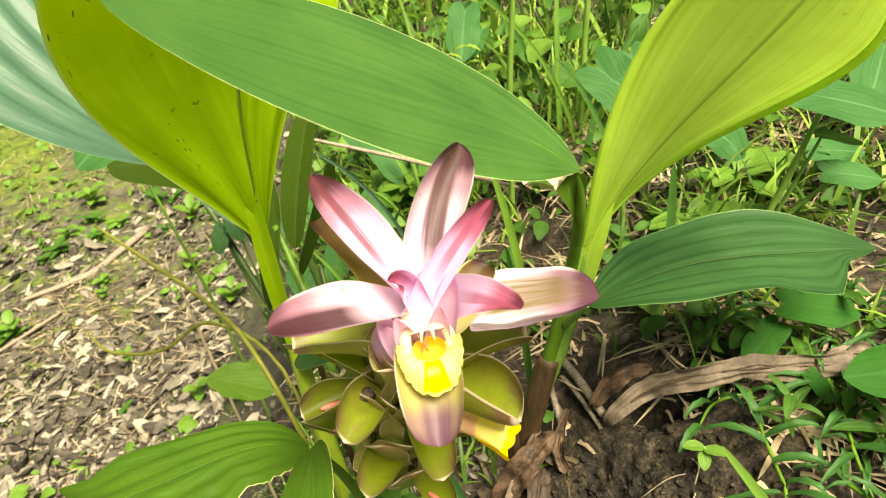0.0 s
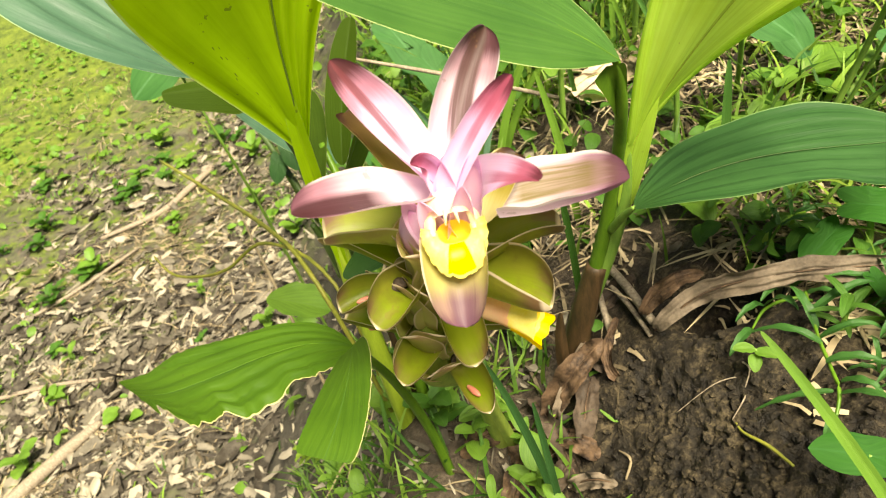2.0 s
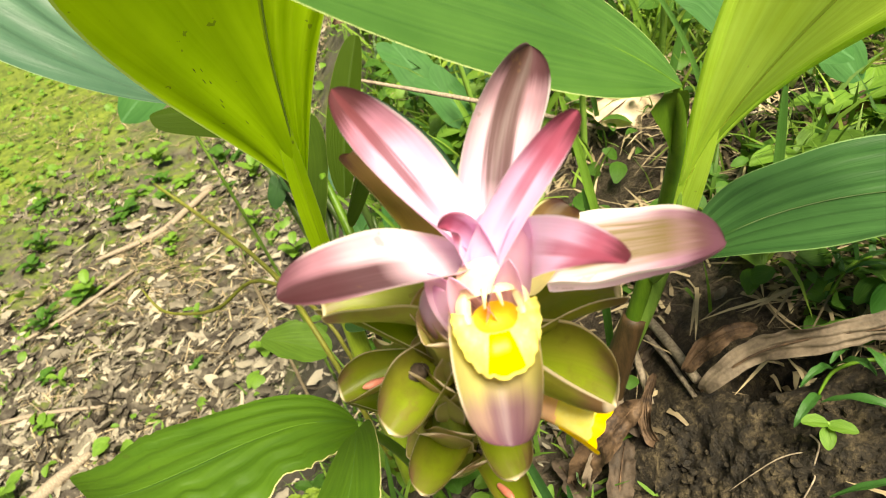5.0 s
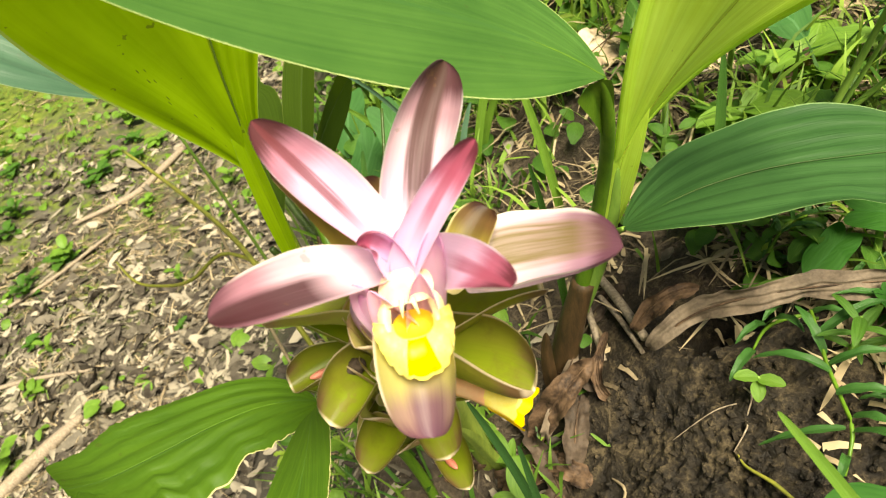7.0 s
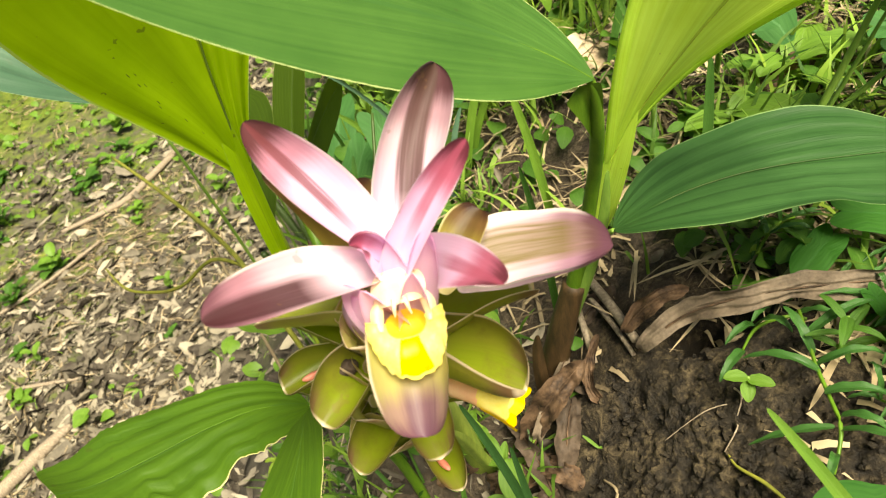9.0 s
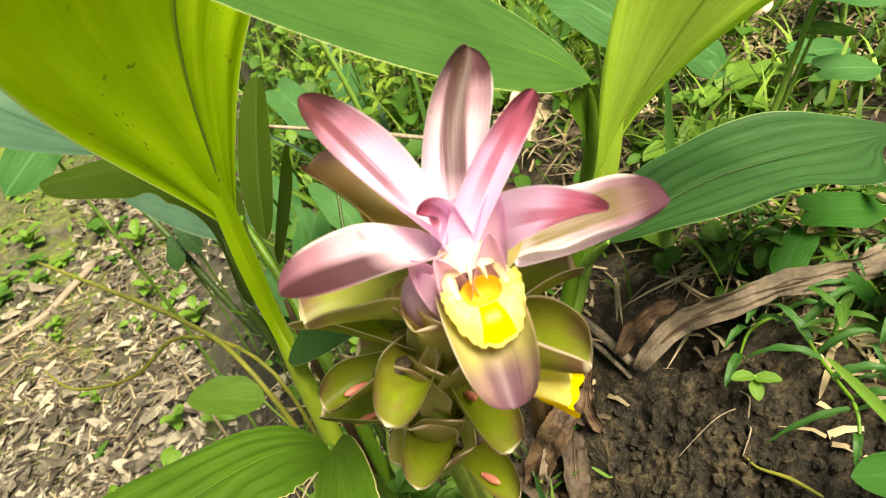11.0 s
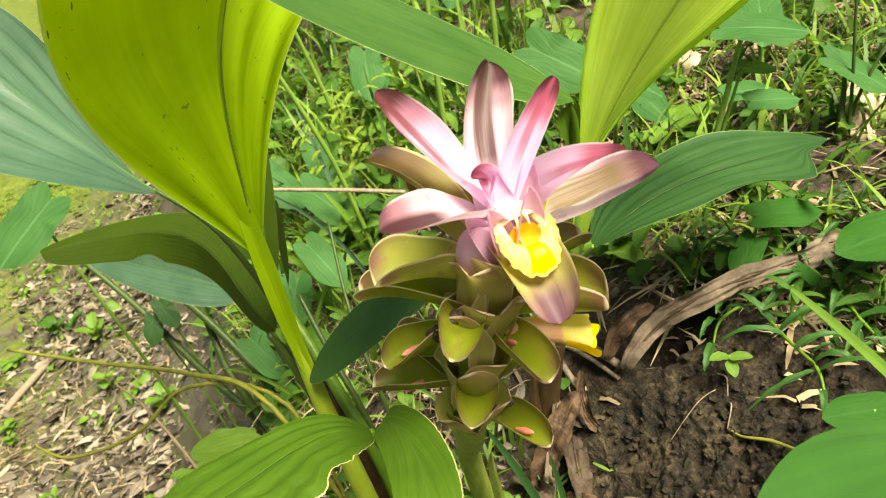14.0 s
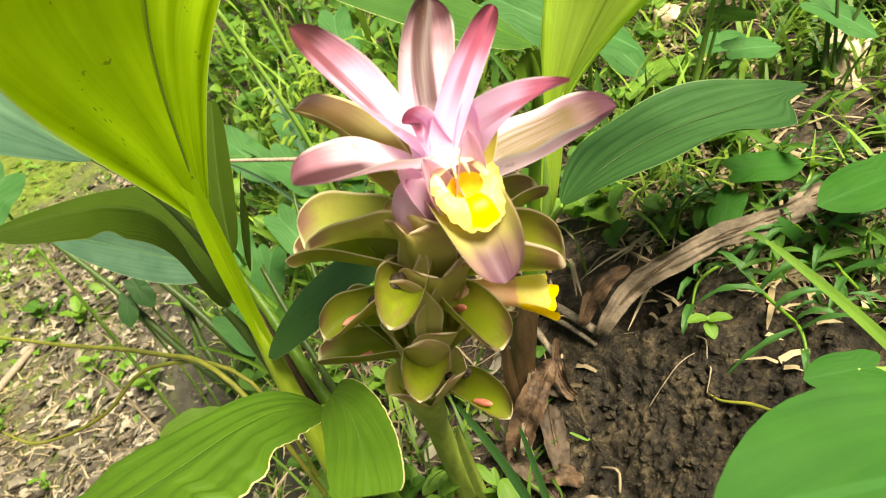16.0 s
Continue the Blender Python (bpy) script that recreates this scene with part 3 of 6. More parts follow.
# ---- leaf litter on the lower ground ----
def litter_data(rnd, spots, long_range, lift=0.002):
    verts, faces = [], []
    for x, y in spots:
        z = ground_z(x, y) + lift + rnd.random() * 0.007
        ln = long_range[0] + (long_range[1] - long_range[0]) * rnd.random() ** 2.5
        wd = ln * rnd.choice((rnd.uniform(0.04, 0.1), rnd.uniform(0.1, 0.22), rnd.uniform(0.14, 0.32)))
        turn, tilt, roll = rnd.uniform(0, 6.283), rnd.gauss(0, 0.18), rnd.gauss(0, 0.35)
        m = Matrix.Translation((x, y, z)) @ Euler((roll, tilt, turn)).to_matrix().to_4x4()
        cup, bend, skew = rnd.uniform(-0.7, 1.1), rnd.uniform(-0.9, 0.7), rnd.uniform(-0.35, 0.35)
        torn = rnd.random() < 0.45
        base = len(verts)
        for i in range(6):
            s = i / 5
            w = wd * (math.sin(math.pi * (0.06 + (0.6 if torn else 0.9) * s)) ** 0.8)
            for c in (-1, -0.5, 0, 0.5, 1):
                j = rnd.uniform(0.75, 1.15) if abs(c) == 1 else 1.0
                verts.append(m @ Vector(((s - 0.5) * ln * (rnd.uniform(0.9, 1.05) if torn and i == 5 else 1), c * w * j + skew * ln * s * s, cup * abs(c) ** 1.5 * w + bend * ln * (s - 0.5) ** 2 + rnd.gauss(0, 0.16) * w)))
        for i in range(5):
            for c in range(4):
                k = base + i * 5 + c
                faces.append((k, k + 1, k + 6, k + 5))
    return verts, faces


def build_litter():
    rnd = random.Random(4)
    spots = []
    while len(spots) < 16000:
        x, y = rnd.uniform(-2.6, -0.55), rnd.uniform(0.2, 3.2)
        thick = noise.noise(Vector((x * 1.6, y * 1.6, 5))) * 0.7 + 0.3 * noise.noise(Vector((x * 6, y * 6, 2))) + 0.6 - max(0, (-x * 0.8 + y * 0.45) - 1.45) * 0.8
        if rnd.random() < thick:
            spots.append((x, y))
    v, f = litter_data(rnd, spots, (0.006, 0.075))
    tagged(mesh_object("leaf_litter", v, f, M_LITTER), "dry tan and brown fallen leaves scattered over lower ground", "leaf litter", kind="stuff")
    spots = []
    while len(spots) < 1500:
        x, y = rnd.uniform(-0.7, -0.2), rnd.uniform(0.0, 1.6)
        if rnd.random() < 0.6 + noise.noise(Vector((x * 5, y * 5, 7))):
            spots.append((x, y))
    v, f = litter_data(rnd, spots, (0.008, 0.05), 0.002)
    tagged(mesh_object("leaf_litter", v, f, M_LITTER), "small dry leaf bits caught on the slope", "leaf litter", kind="stuff")
    spots = []
    while len(spots) < 300:
        x, y = rnd.uniform(-0.2, 0.45), rnd.uniform(-0.12, 0.6)
        if clay(x, y) < 0.05:
            spots.append((x, y))
    v, f = litter_data(rnd, spots, (0.006, 0.03), 0.002)
    tagged(mesh_object("leaf_litter", v, f, M_LITTER), "dry broken leaf bits lying round the stems", "leaf litter", kind="stuff")
    spots = [(rnd.uniform(-0.28, -0.03), rnd.uniform(-0.08, 0.26)) for i in range(750)]
    v, f = litter_data(rnd, spots, (0.004, 0.022), 0.0015)
    tagged(mesh_object("leaf_litter", v, f, M_LITTER), "small pale leaf bits on the earth below the spike", "leaf litter", kind="stuff")
    # crumbs of clay on the mound
    verts, faces = [], []
    for i in range(900):
        x, y = rnd.gauss(0.05, 0.06), rnd.gauss(-0.04, 0.07)
        if clay(x, y) < 0.05:
            continue
        r = 0.0007 + 0.0036 * rnd.random() ** 3
        z = ground_z(x, y) - r * 0.1
        base = len(verts)
        for a, b in ((0, 0), *((p, q) for q in (0.9, 1.9) for p in range(6)), (0, 3.1416)):
            d = Vector((math.sin(b) * math.cos(a * 1.047 + b), math.sin(b) * math.sin(a * 1.047 + b), math.cos(b) * 0.6))
            verts.append(Vector((x, y, z)) + d * r * rnd.uniform(0.55, 1.35))
        for k in range(6):
            q = (k + 1) % 6
            faces += [(base, base + 1 + k, base + 1 + q), (base + 1 + k, base + 7 + k, base + 7 + q, base + 1 + q), (base + 13, base + 7 + q, base + 7 + k)]
    tagged(mesh_object("clay_crumbs", verts, faces, M_SOIL, smooth=False), "brown clay lumps and crumbs on the bare mound", "soil", kind="stuff")


build_litter()


# ---- the leafy shoots ----
def leaf(parent, mat, ctrl, half, shape, up, label, **more):
    rise, fall, t0, t1, f1, f2, *rest = shape
    if rest:
        more["other"] = rest[0]
    more.setdefault("nu", 9)
    more.setdefault("ns", 46)
    ob = blade("leaf", parent, mat, ctrl, half, label, rise=rise, fall=fall, turn0=t0, turn1=t1, fold=f1, fold2=f2, up=up, **more)
    b = [Vector(p) for p in ctrl]
    thick = 0.0007 if mat is M_YOUNG else min(0.0004, half * 0.007)
    tube("midrib", ob, {M_YOUNG: M_RIB, M_YOUNG2: M_YSTEM, M_DARK: M_DARKSTEM, M_RIGHT: M_DARKSTEM}.get(mat, M_DARKPET), [bezier(b, s) for s in (0.0, 0.2, 0.4, 0.6, 0.8, 0.92)], [thick, thick, thick * 0.8, thick * 0.6, thick * 0.4, thick * 0.15], sides=6)
    return ob


def worn_tip(s, f):
    """A lower margin that swells and is then notched towards the tip, and a gently waved upper one."""
    if f > 0:
        return float(np.interp(s, (0, 0.5, 0.62, 0.74, 0.82, 0.86, 0.9, 1), (1, 0.97, 0.93, 1.15, 1.4, 1.15, 0.55, 0.6)))
    return float(np.interp(s, (0, 0.4, 0.6, 0.8, 0.92, 1), (1, 0.96, 0.94, 1.1, 1.05, 1)))


shoot = thing("leafy_shoot", "upright leafy ginger shoot with a reddish brown sheathed base", "plant", at=(0, 0, 0))
leaf(shoot, M_LEAF, [(0.0167, 0.015, 0.2623), (-0.008, 0.0216, 0.2866), (-0.0561, 0.0114, 0.3178), (-0.1455, -0.0552, 0.3901)], 0.045, (0.971, 0.686, 0.015, 0.488, -0.196, 0.182, 0.886), (0, 0, -1), "broad arching green leaf blade", pleat=0.0006)
young = [(0.0255, 0.0511, 0.1789), (0.0596, 0.0498, 0.2513), (0.0911, 0.0161, 0.2943), (0.1033, -0.027, 0.36)]
young_shape = dict(rise=0.919, fall=0.394, turn0=-0.681, turn1=0.779, fold=-0.228, fold2=-0.189, pleat=0.0011, cut=0.93, extend=0.25, nu=9, ns=46, up=(0, -1, -0.3))
young_leaf = leaf(shoot, M_YOUNG2, young, 0.043, (0.919, 0.394, -0.681, 0.779, -0.228, -0.189), (0, -1, -0.3), "upright yellow-green young leaf blade", pleat=0.0011, cut=0.93, extend=0.25)


def rolled_margin(column, wide, toward, label):
    """The margin of the young leaf, still rolled in over its face: widest near the foot and opening out above."""
    grid = blade_data(young, 0.043, **young_shape)[0]
    verts, uvs, cols = [], [], 6
    for i in range(2, 40):
        k = i / 46
        edge, centre = grid[i * 19 + column], grid[i * 19 + 9]
        inward = centre - edge
        w = min(inward.length * 0.8, wide * max(0.0, 1 - k / 0.88) ** 0.6)
        inward.normalize()
        for c in range(cols + 1):
            a = math.pi * 0.8 * c / cols
            verts.append(edge + inward * w * (1 - math.cos(a)) * 0.5 + toward * (0.0006 + 0.42 * w * math.sin(a)))
            uvs.append((0.95 - 0.3 * c / cols, k))
    faces = [(r * (cols + 1) + c, r * (cols + 1) + c + 1, (r + 1) * (cols + 1) + c + 1, (r + 1) * (cols + 1) + c) for r in range(37) for c in range(cols)]
    mesh_object("rolled_margin", verts, faces, M_YOUNG2, young_leaf, uvs)["label"] = label


row = blade_data(young, 0.043, **young_shape)[0][20 * 19:21 * 19]
outer = 18 if row[18].x > row[0].x else 0
rolled_margin(outer, 0.0125, Vector((-0.15, -0.9, 0.4)), "margin rolled in over the leaf face")
rolled_margin(18 - outer, 0.008, Vector((0.0, -0.9, 0.3)), "narrow rolled margin")
leaf(shoot, M_RIGHT, [(0.0253, 0.0305, 0.1604), (0.0802, 0.0336, 0.1885), (0.127, 0.0328, 0.173), (0.1891, 0.0175, 0.1763)], 0.046, (0.622, 0.755, 0.291, -0.133, 0.061, 0.122), (0, 0, 1), "dark green spreading leaf blade", pleat=0.0013, pleats=7, wave=0.0026, waves=1.9, bite=worn_tip, nu=14)
blade("leaf_base", shoot, M_DARKPET, [(0.0205, 0.036, 0.205), (0.0195, 0.03, 0.222), (0.0165, 0.0225, 0.242), (0.0105, 0.0175, 0.2595)], 0.0088, "dark flared top of the petiole", rise=1.5, fall=0.05, fold=0.45, nu=4, ns=18, up=(0, -1, 0.2))
blade("leaf_base", shoot, M_YOUNG2, [(0.026, 0.061, 0.13), (0.027, 0.056, 0.16), (0.029, 0.049, 0.19), (0.044, 0.047, 0.232)], 0.009, rise=0.7, fall=0.6, fold=0.6, nu=4, ns=20, up=(0, -1, -0.3))
tube("stem", shoot, M_DARKPET, [(0.0105, 0.0175, 0.2665), (0.0165, 0.0185, 0.257), (0.0195, 0.028, 0.228), (0.021, 0.05, 0.178), (0.012, 0.062, 0.11), (-0.004, 0.066, 0.044)], [0.0008, 0.0022, 0.0034, 0.0038, 0.005, 0.0066], "dark green petiole")
tube("stem", shoot, M_STEM, [(0.027, 0.052, 0.187), (0.027, 0.059, 0.15), (0.016, 0.064, 0.1), (0.0, 0.066, 0.05)], [0.003, 0.0052, 0.0062, 0.006])
tube("stem", shoot, M_STEM, [(0.0253, 0.0305, 0.1604), (0.022, 0.04, 0.148), (0.017, 0.056, 0.125)], [0.0012, 0.0024, 0.003], sides=8)
tube("sheath", shoot, M_SHEATH, [(0.008, 0.0635, 0.09), (-0.004, 0.066, 0.044), (-0.012, 0.07, 0.0), (-0.016, 0.072, -0.04)], [0.0074, 0.0092, 0.0102, 0.01], "reddish brown papery sheath")
blade("sheath", shoot, M_SHEATH, [(-0.022, 0.06, -0.03), (-0.025, 0.056, 0.01), (-0.024, 0.054, 0.04), (-0.022, 0.052, 0.062)], 0.006, "reddish brown papery sheath", rise=0.1, fall=0.5, fold=-0.5, up=(0, -1, 0.2), nu=4, ns=16)

def wing(parent, mat, ctrl, half, up):
    """The narrowing foot of a blade, running down its petiole."""
    blade("leaf_base", parent, mat, ctrl, half, rise=0.9, fall=0.5, fold=0.5, nu=4, ns=20, up=up)


def nibbled(s, f):
    """Small bites along the margins."""
    v = noise.noise(Vector((s * 9, 4.0 if f > 0 else 9.0, 0.5)))
    return 1.0 - max(0.0, v - 0.12) * 0.5 * min(1.0, s * 5)


shoot2 = thing("leafy_shoot", "leafy ginger shoot with broad yellow-green and bluish leaves", "plant")
leaf(shoot2, M_YOUNG, [(-0.1627, 0.0978, 0.1962), (-0.1506, 0.0892, 0.2807), (-0.15, 0.0705, 0.3388), (-0.1033, 0.0782, 0.3752)], 0.102, (1.047, 0.15, -0.053, -0.254, 0.388, 0.285, 0.391), (0, -1, -0.3), "tall yellow-green leaf blade", pleat=0.0021, pleats=4, nu=20)
leaf(shoot2, M_BLUE, [(-0.2043, 0.1288, 0.2505), (-0.2389, 0.1452, 0.2987), (-0.2684, 0.168, 0.3466), (-0.2922, 0.1986, 0.3933)], 0.076, (0.527, 0.641, -0.158, 0.375, 0.12, 0.204), (0, -0.3, -1), "bluish green leaf blade", pleat=0.0022, pleats=7, nu=24)
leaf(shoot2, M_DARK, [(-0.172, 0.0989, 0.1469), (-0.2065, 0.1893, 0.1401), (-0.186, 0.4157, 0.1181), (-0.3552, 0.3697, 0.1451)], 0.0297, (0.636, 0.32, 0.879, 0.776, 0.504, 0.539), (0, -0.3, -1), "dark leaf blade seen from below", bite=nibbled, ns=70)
leaf(shoot2, M_RIGHT, [(-0.0684, 0.0438, 0.171), (-0.1049, 0.0593, 0.1595), (-0.1368, 0.0707, 0.1394), (-0.1643, 0.0783, 0.1137)], 0.024, (0.509, 0.619, 0.303, 0.526, -0.161, 0.164), (0, -0.5, -1), "small drooping dark green leaf blade")
wing(shoot2, M_YOUNG, [(-0.163, 0.083, 0.08), (-0.163, 0.088, 0.14), (-0.163, 0.092, 0.19), (-0.159, 0.094, 0.255)], 0.0068, (0, -1, -0.3))
tube("stem", shoot2, M_YSTEM, [(-0.162, 0.099, 0.2), (-0.163, 0.094, 0.15), (-0.163, 0.086, 0.08), (-0.16, 0.078, -0.02), (-0.158, 0.07, -0.16)], [0.0015, 0.0045, 0.0066, 0.0076, 0.008])
tube("stem", shoot2, M_DARKSTEM, [(-0.204, 0.129, 0.251), (-0.18, 0.118, 0.215), (-0.166, 0.108, 0.15), (-0.163, 0.096, 0.05), (-0.162, 0.085, -0.15)], [0.0012, 0.0018, 0.0024, 0.003, 0.003])
tube("stem", shoot2, M_DARKSTEM, [(-0.177, 0.098, 0.146), (-0.171, 0.096, 0.12), (-0.165, 0.09, 0.06), (-0.16, 0.08, -0.15)], [0.002, 0.0035, 0.004, 0.004])
back_plant = thing("leafy_shoot", "leafy shoot on the slope with dark stalks and a pale leaf", "plant")
leaf(back_plant, M_BLUE, [(-0.22, 0.477, -0.03), (-0.278, 0.525, -0.008), (-0.335, 0.574, 0.012), (-0.395, 0.622, 0.03)], 0.034, (0.4, 0.6, 0.25, 0.25, 0.1, 0.1), (0, -0.9, 0.5), "pale bluish leaf blade seen from below")
for pts in (
    [(-0.47, 0.85, -0.055), (-0.402, 0.757, -0.141), (-0.344, 0.656, -0.221), (-0.281, 0.549, -0.29), (-0.25, 0.5, -0.38)],
    [(-0.37, 0.69, -0.04), (-0.323, 0.652, -0.085), (-0.275, 0.591, -0.163), (-0.23, 0.494, -0.241), (-0.2, 0.45, -0.36)],
    [(-0.294, 0.66, -0.08), (-0.296, 0.616, -0.17), (-0.288, 0.561, -0.215), (-0.25, 0.5, -0.36)],
    [(-0.22, 0.477, -0.03), (-0.205, 0.46, -0.1), (-0.2, 0.45, -0.2), (-0.2, 0.45, -0.36)],
):
    tube("stem", back_plant, M_DARKSTEM, pts, [0.0045, 0.0052, 0.006, 0.0065, 0.007][: len(pts)], "dark green leaf stalk")

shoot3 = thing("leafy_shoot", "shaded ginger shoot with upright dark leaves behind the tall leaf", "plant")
# the shade on these blades is put into their dark colour
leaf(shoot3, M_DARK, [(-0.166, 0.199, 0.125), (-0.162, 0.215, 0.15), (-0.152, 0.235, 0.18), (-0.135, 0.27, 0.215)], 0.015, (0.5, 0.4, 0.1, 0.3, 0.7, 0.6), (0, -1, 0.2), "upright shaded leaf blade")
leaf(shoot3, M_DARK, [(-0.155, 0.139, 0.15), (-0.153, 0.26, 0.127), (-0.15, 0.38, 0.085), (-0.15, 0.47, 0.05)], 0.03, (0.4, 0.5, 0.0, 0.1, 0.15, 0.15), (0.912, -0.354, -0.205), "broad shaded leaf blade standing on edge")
tube("stem", shoot3, M_DARKPET, [(-0.178, 0.205, 0.145), (-0.161, 0.16, 0.104), (-0.15, 0.114, 0.06), (-0.142, 0.09, 0.01), (-0.138, 0.08, -0.14)], [0.0026, 0.0038, 0.0046, 0.005, 0.0052])
tube("stem", shoot3, M_DARKSTEM, [(-0.152, 0.205, 0.1), (-0.146, 0.165, 0.06), (-0.138, 0.125, 0.01), (-0.13, 0.1, -0.12)], [0.0018, 0.0024, 0.0028, 0.003])
tube("stem", shoot3, M_DARKSTEM, [(-0.105, 0.27, 0.12), (-0.118, 0.21, 0.06), (-0.12, 0.16, 0.0), (-0.12, 0.12, -0.12)], [0.0012, 0.0018, 0.0022, 0.0025])
blade("sheath", shoot3, M_SHEATH, [(-0.142, 0.086, -0.08), (-0.15, 0.1, 0.02), (-0.158, 0.13, 0.07), (-0.165, 0.155, 0.1)], 0.008, "brown papery sheath", rise=0.15, fall=0.5, fold=-0.5, up=(0, -1, 0.3), nu=4, ns=16)


def chewed(s, f):
    """The chewed margin: bays and teeth along one half of the blade."""
    v = lambda k, o: noise.noise(Vector((s * k, o, 0.3)))
    deep = 0.2 * max(0.0, math.sin(s * 19 + 0.9)) ** 1.3 * min(1.0, s * 2.2) + 0.34 * max(0.0, math.sin(s * 47 + 2)) * max(0.0, s - 0.4) + 0.5 * max(0.0, s - 0.8) * (1 + math.sin(s * 160))
    step = lambda a, b: max(0.0, min(1.0, (s - a) / (b - a)))
    if f > 0:
        return 1.0 - 0.2 * step(0.72, 0.84) - 0.04 * abs(v(26, 5)) - 0.05 * abs(v(60, 6))
    deep += 0.42 * step(0.83, 0.93) * (1 - 0.4 * abs(math.sin(s * 60)))
    return 1.0 - min(1.0, s * 6) * (deep + 0.07 * abs(v(30, 2)) + 0.07 * abs(v(75, 3)))


low_plant = thing("chewed_leaf_plant", "low plant with a broad green leaf chewed along its pale edges", "plant")
leaf(low_plant, M_CHEWED, [(-0.1411, -0.0318, 0.1564), (-0.1651, -0.0442, 0.1941), (-0.207, -0.0735, 0.184), (-0.2225, -0.0835, 0.2065)], 0.035, (0.481, 0.1, 0.336, -0.137, 0.074, -0.19, 0.991), (0, 0, 1), "broad leaf blade with chewed edge", pleat=0.0012, pleats=6, nu=12, ns=110, bite=chewed, wave=0.003, waves=1.3)
leaf(low_plant, M_CHEWED, [(-0.1342, -0.0544, 0.1804), (-0.1284, -0.0818, 0.199), (-0.1268, -0.1109, 0.2091), (-0.1336, -0.1356, 0.2103)], 0.0122, (0.17, 0.05, -0.429, 0.247, 0.112, 0.041), (0, 0, 1), "narrow torn leaf lobe", bite=lambda s, f: 1.0 - 0.06 * abs(noise.noise(Vector((s * 22, f, 0.2)))), ns=60)
tube("stem", low_plant, M_DARKPET, [(-0.141, -0.032, 0.156), (-0.134, -0.006, 0.09), (-0.128, 0.015, 0.0), (-0.124, 0.02, -0.11)], [0.0018, 0.003, 0.0036, 0.004])

# ---- the flower spike ----
AXIS = [Vector(p) for p in ((-0.08, 0.04, -0.09), (-0.088, 0.018, 0.05), (-0.094, -0.03, 0.118), (-0.098, -0.066, 0.17), (-0.086, -0.078, 0.225), (-0.076, -0.085, 0.262))]


def on_axis(z):
    for a, b in zip(AXIS, AXIS[1:]):
        if z <= b.z:
            break
    k = (z - a.z) / (b.z - a.z)
    return a + (b - a) * k


spike = thing("flower_spike", "pink and green ginger flower spike with open yellow flowers", "flower")
tube("stem", spike, M_AXIS, AXIS, [0.0076, 0.0074, 0.0074, 0.008, 0.0075, 0.005], sides=14)
blade("sheath", spike, M_AXIS, [(-0.07, 0.03, -0.07), (-0.077, 0.012, 0.0), (-0.081, -0.006, 0.06), (-0.084, -0.028, 0.1)], 0.0052, "green sheath round the foot of the spike", rise=0.12, fall=0.5, fold=-0.5, up=(0.3, -1, 0.5), nu=4, ns=18)
def bract(name, mat, ctrl, half, shape, up, label="", **more):
    rise, fall, t0, t1, f1, f2 = shape
    more = dict(dict(nu=8, ns=30, curl=1.5), **more)
    blunt = {"coma_bract": 0.85, "lip_bract": 0.85}.get(name, 0.66)
    return blade(name, spike, mat, ctrl, half, label, rise=rise, fall=fall * blunt, turn0=t0, turn1=t1, fold=f1 * 0.67, fold2=f2 * 0.67, up=up, wave=half * 0.05, waves=1.6, seed=ctrl[3][0] * 900, **more)


def coma_bract(mat, ctrl, half, shape, up, label):
    return bract("coma_bract", mat, ctrl, half, shape, up, label, root=0.55)


coma_bract(M_WHITE, [(-0.0681, -0.0808, 0.2674), (-0.0642, -0.061, 0.2859), (-0.0578, -0.0453, 0.3014), (-0.0451, -0.0355, 0.3147)], 0.0140, (0.575, 0.526, 0.391, -0.501, 0.717, 0.674), (-0.104, -0.777, 0.621), "whitish bract with a brown streak")
coma_bract(M_PINK, [(-0.0686, -0.0819, 0.2699), (-0.0793, -0.0746, 0.2891), (-0.0891, -0.0696, 0.308), (-0.0985, -0.0662, 0.3282)], 0.0110, (0.47, 0.564, -0.99, 0.103, 0.677, 0.331), (0.105, -0.843, 0.527), "pink bract with a dark tip")
coma_bract(M_ROSE, [(-0.0768, -0.0894, 0.269), (-0.0679, -0.0882, 0.289), (-0.0562, -0.0873, 0.3057), (-0.042, -0.0856, 0.3192)], 0.0060, (0.507, 0.445, 0.03, -0.156, 0.496, 0.447), (-0.303, -0.808, 0.505), "narrow rose pink bract")
coma_bract(M_PALE, [(-0.0742, -0.0803, 0.2742), (-0.0866, -0.0892, 0.2857), (-0.1009, -0.099, 0.2937), (-0.117, -0.1086, 0.3007)], 0.0120, (0.448, 0.525, -0.302, 0.14, 0.519, 0.456), (0.309, -0.206, 0.928), "pale bract with purple-brown tip")
coma_bract(M_OLIVEPINK, [(-0.0535, -0.077, 0.2606), (-0.0384, -0.0776, 0.2614), (-0.0232, -0.0847, 0.2663), (-0.0079, -0.091, 0.2751)], 0.0210, (0.177, 0.489, 0.574, 0.393, 0.242, 0.619), (-0.105, -0.527, 0.843), "pale bract with olive streaks")
coma_bract(M_ROSE, [(-0.064, -0.0757, 0.2738), (-0.0591, -0.0873, 0.2863), (-0.0522, -0.1042, 0.2959), (-0.042, -0.1244, 0.3055)], 0.0080, (0.352, 0.47, -1.594, 0.95, 0.375, 0.124), (-0.651, 0.0, 0.759), "pink inner bract curling over")
bract("coma_bract", M_OLIVE, [(-0.0775, -0.0862, 0.2657), (-0.0849, -0.0702, 0.281), (-0.0927, -0.0556, 0.292), (-0.1038, -0.0425, 0.2962)], 0.0120, (0.514, 0.426, -0.631, -0.058, 0.576, 0.306), (0.101, -0.404, 0.909), "olive brown back bract")
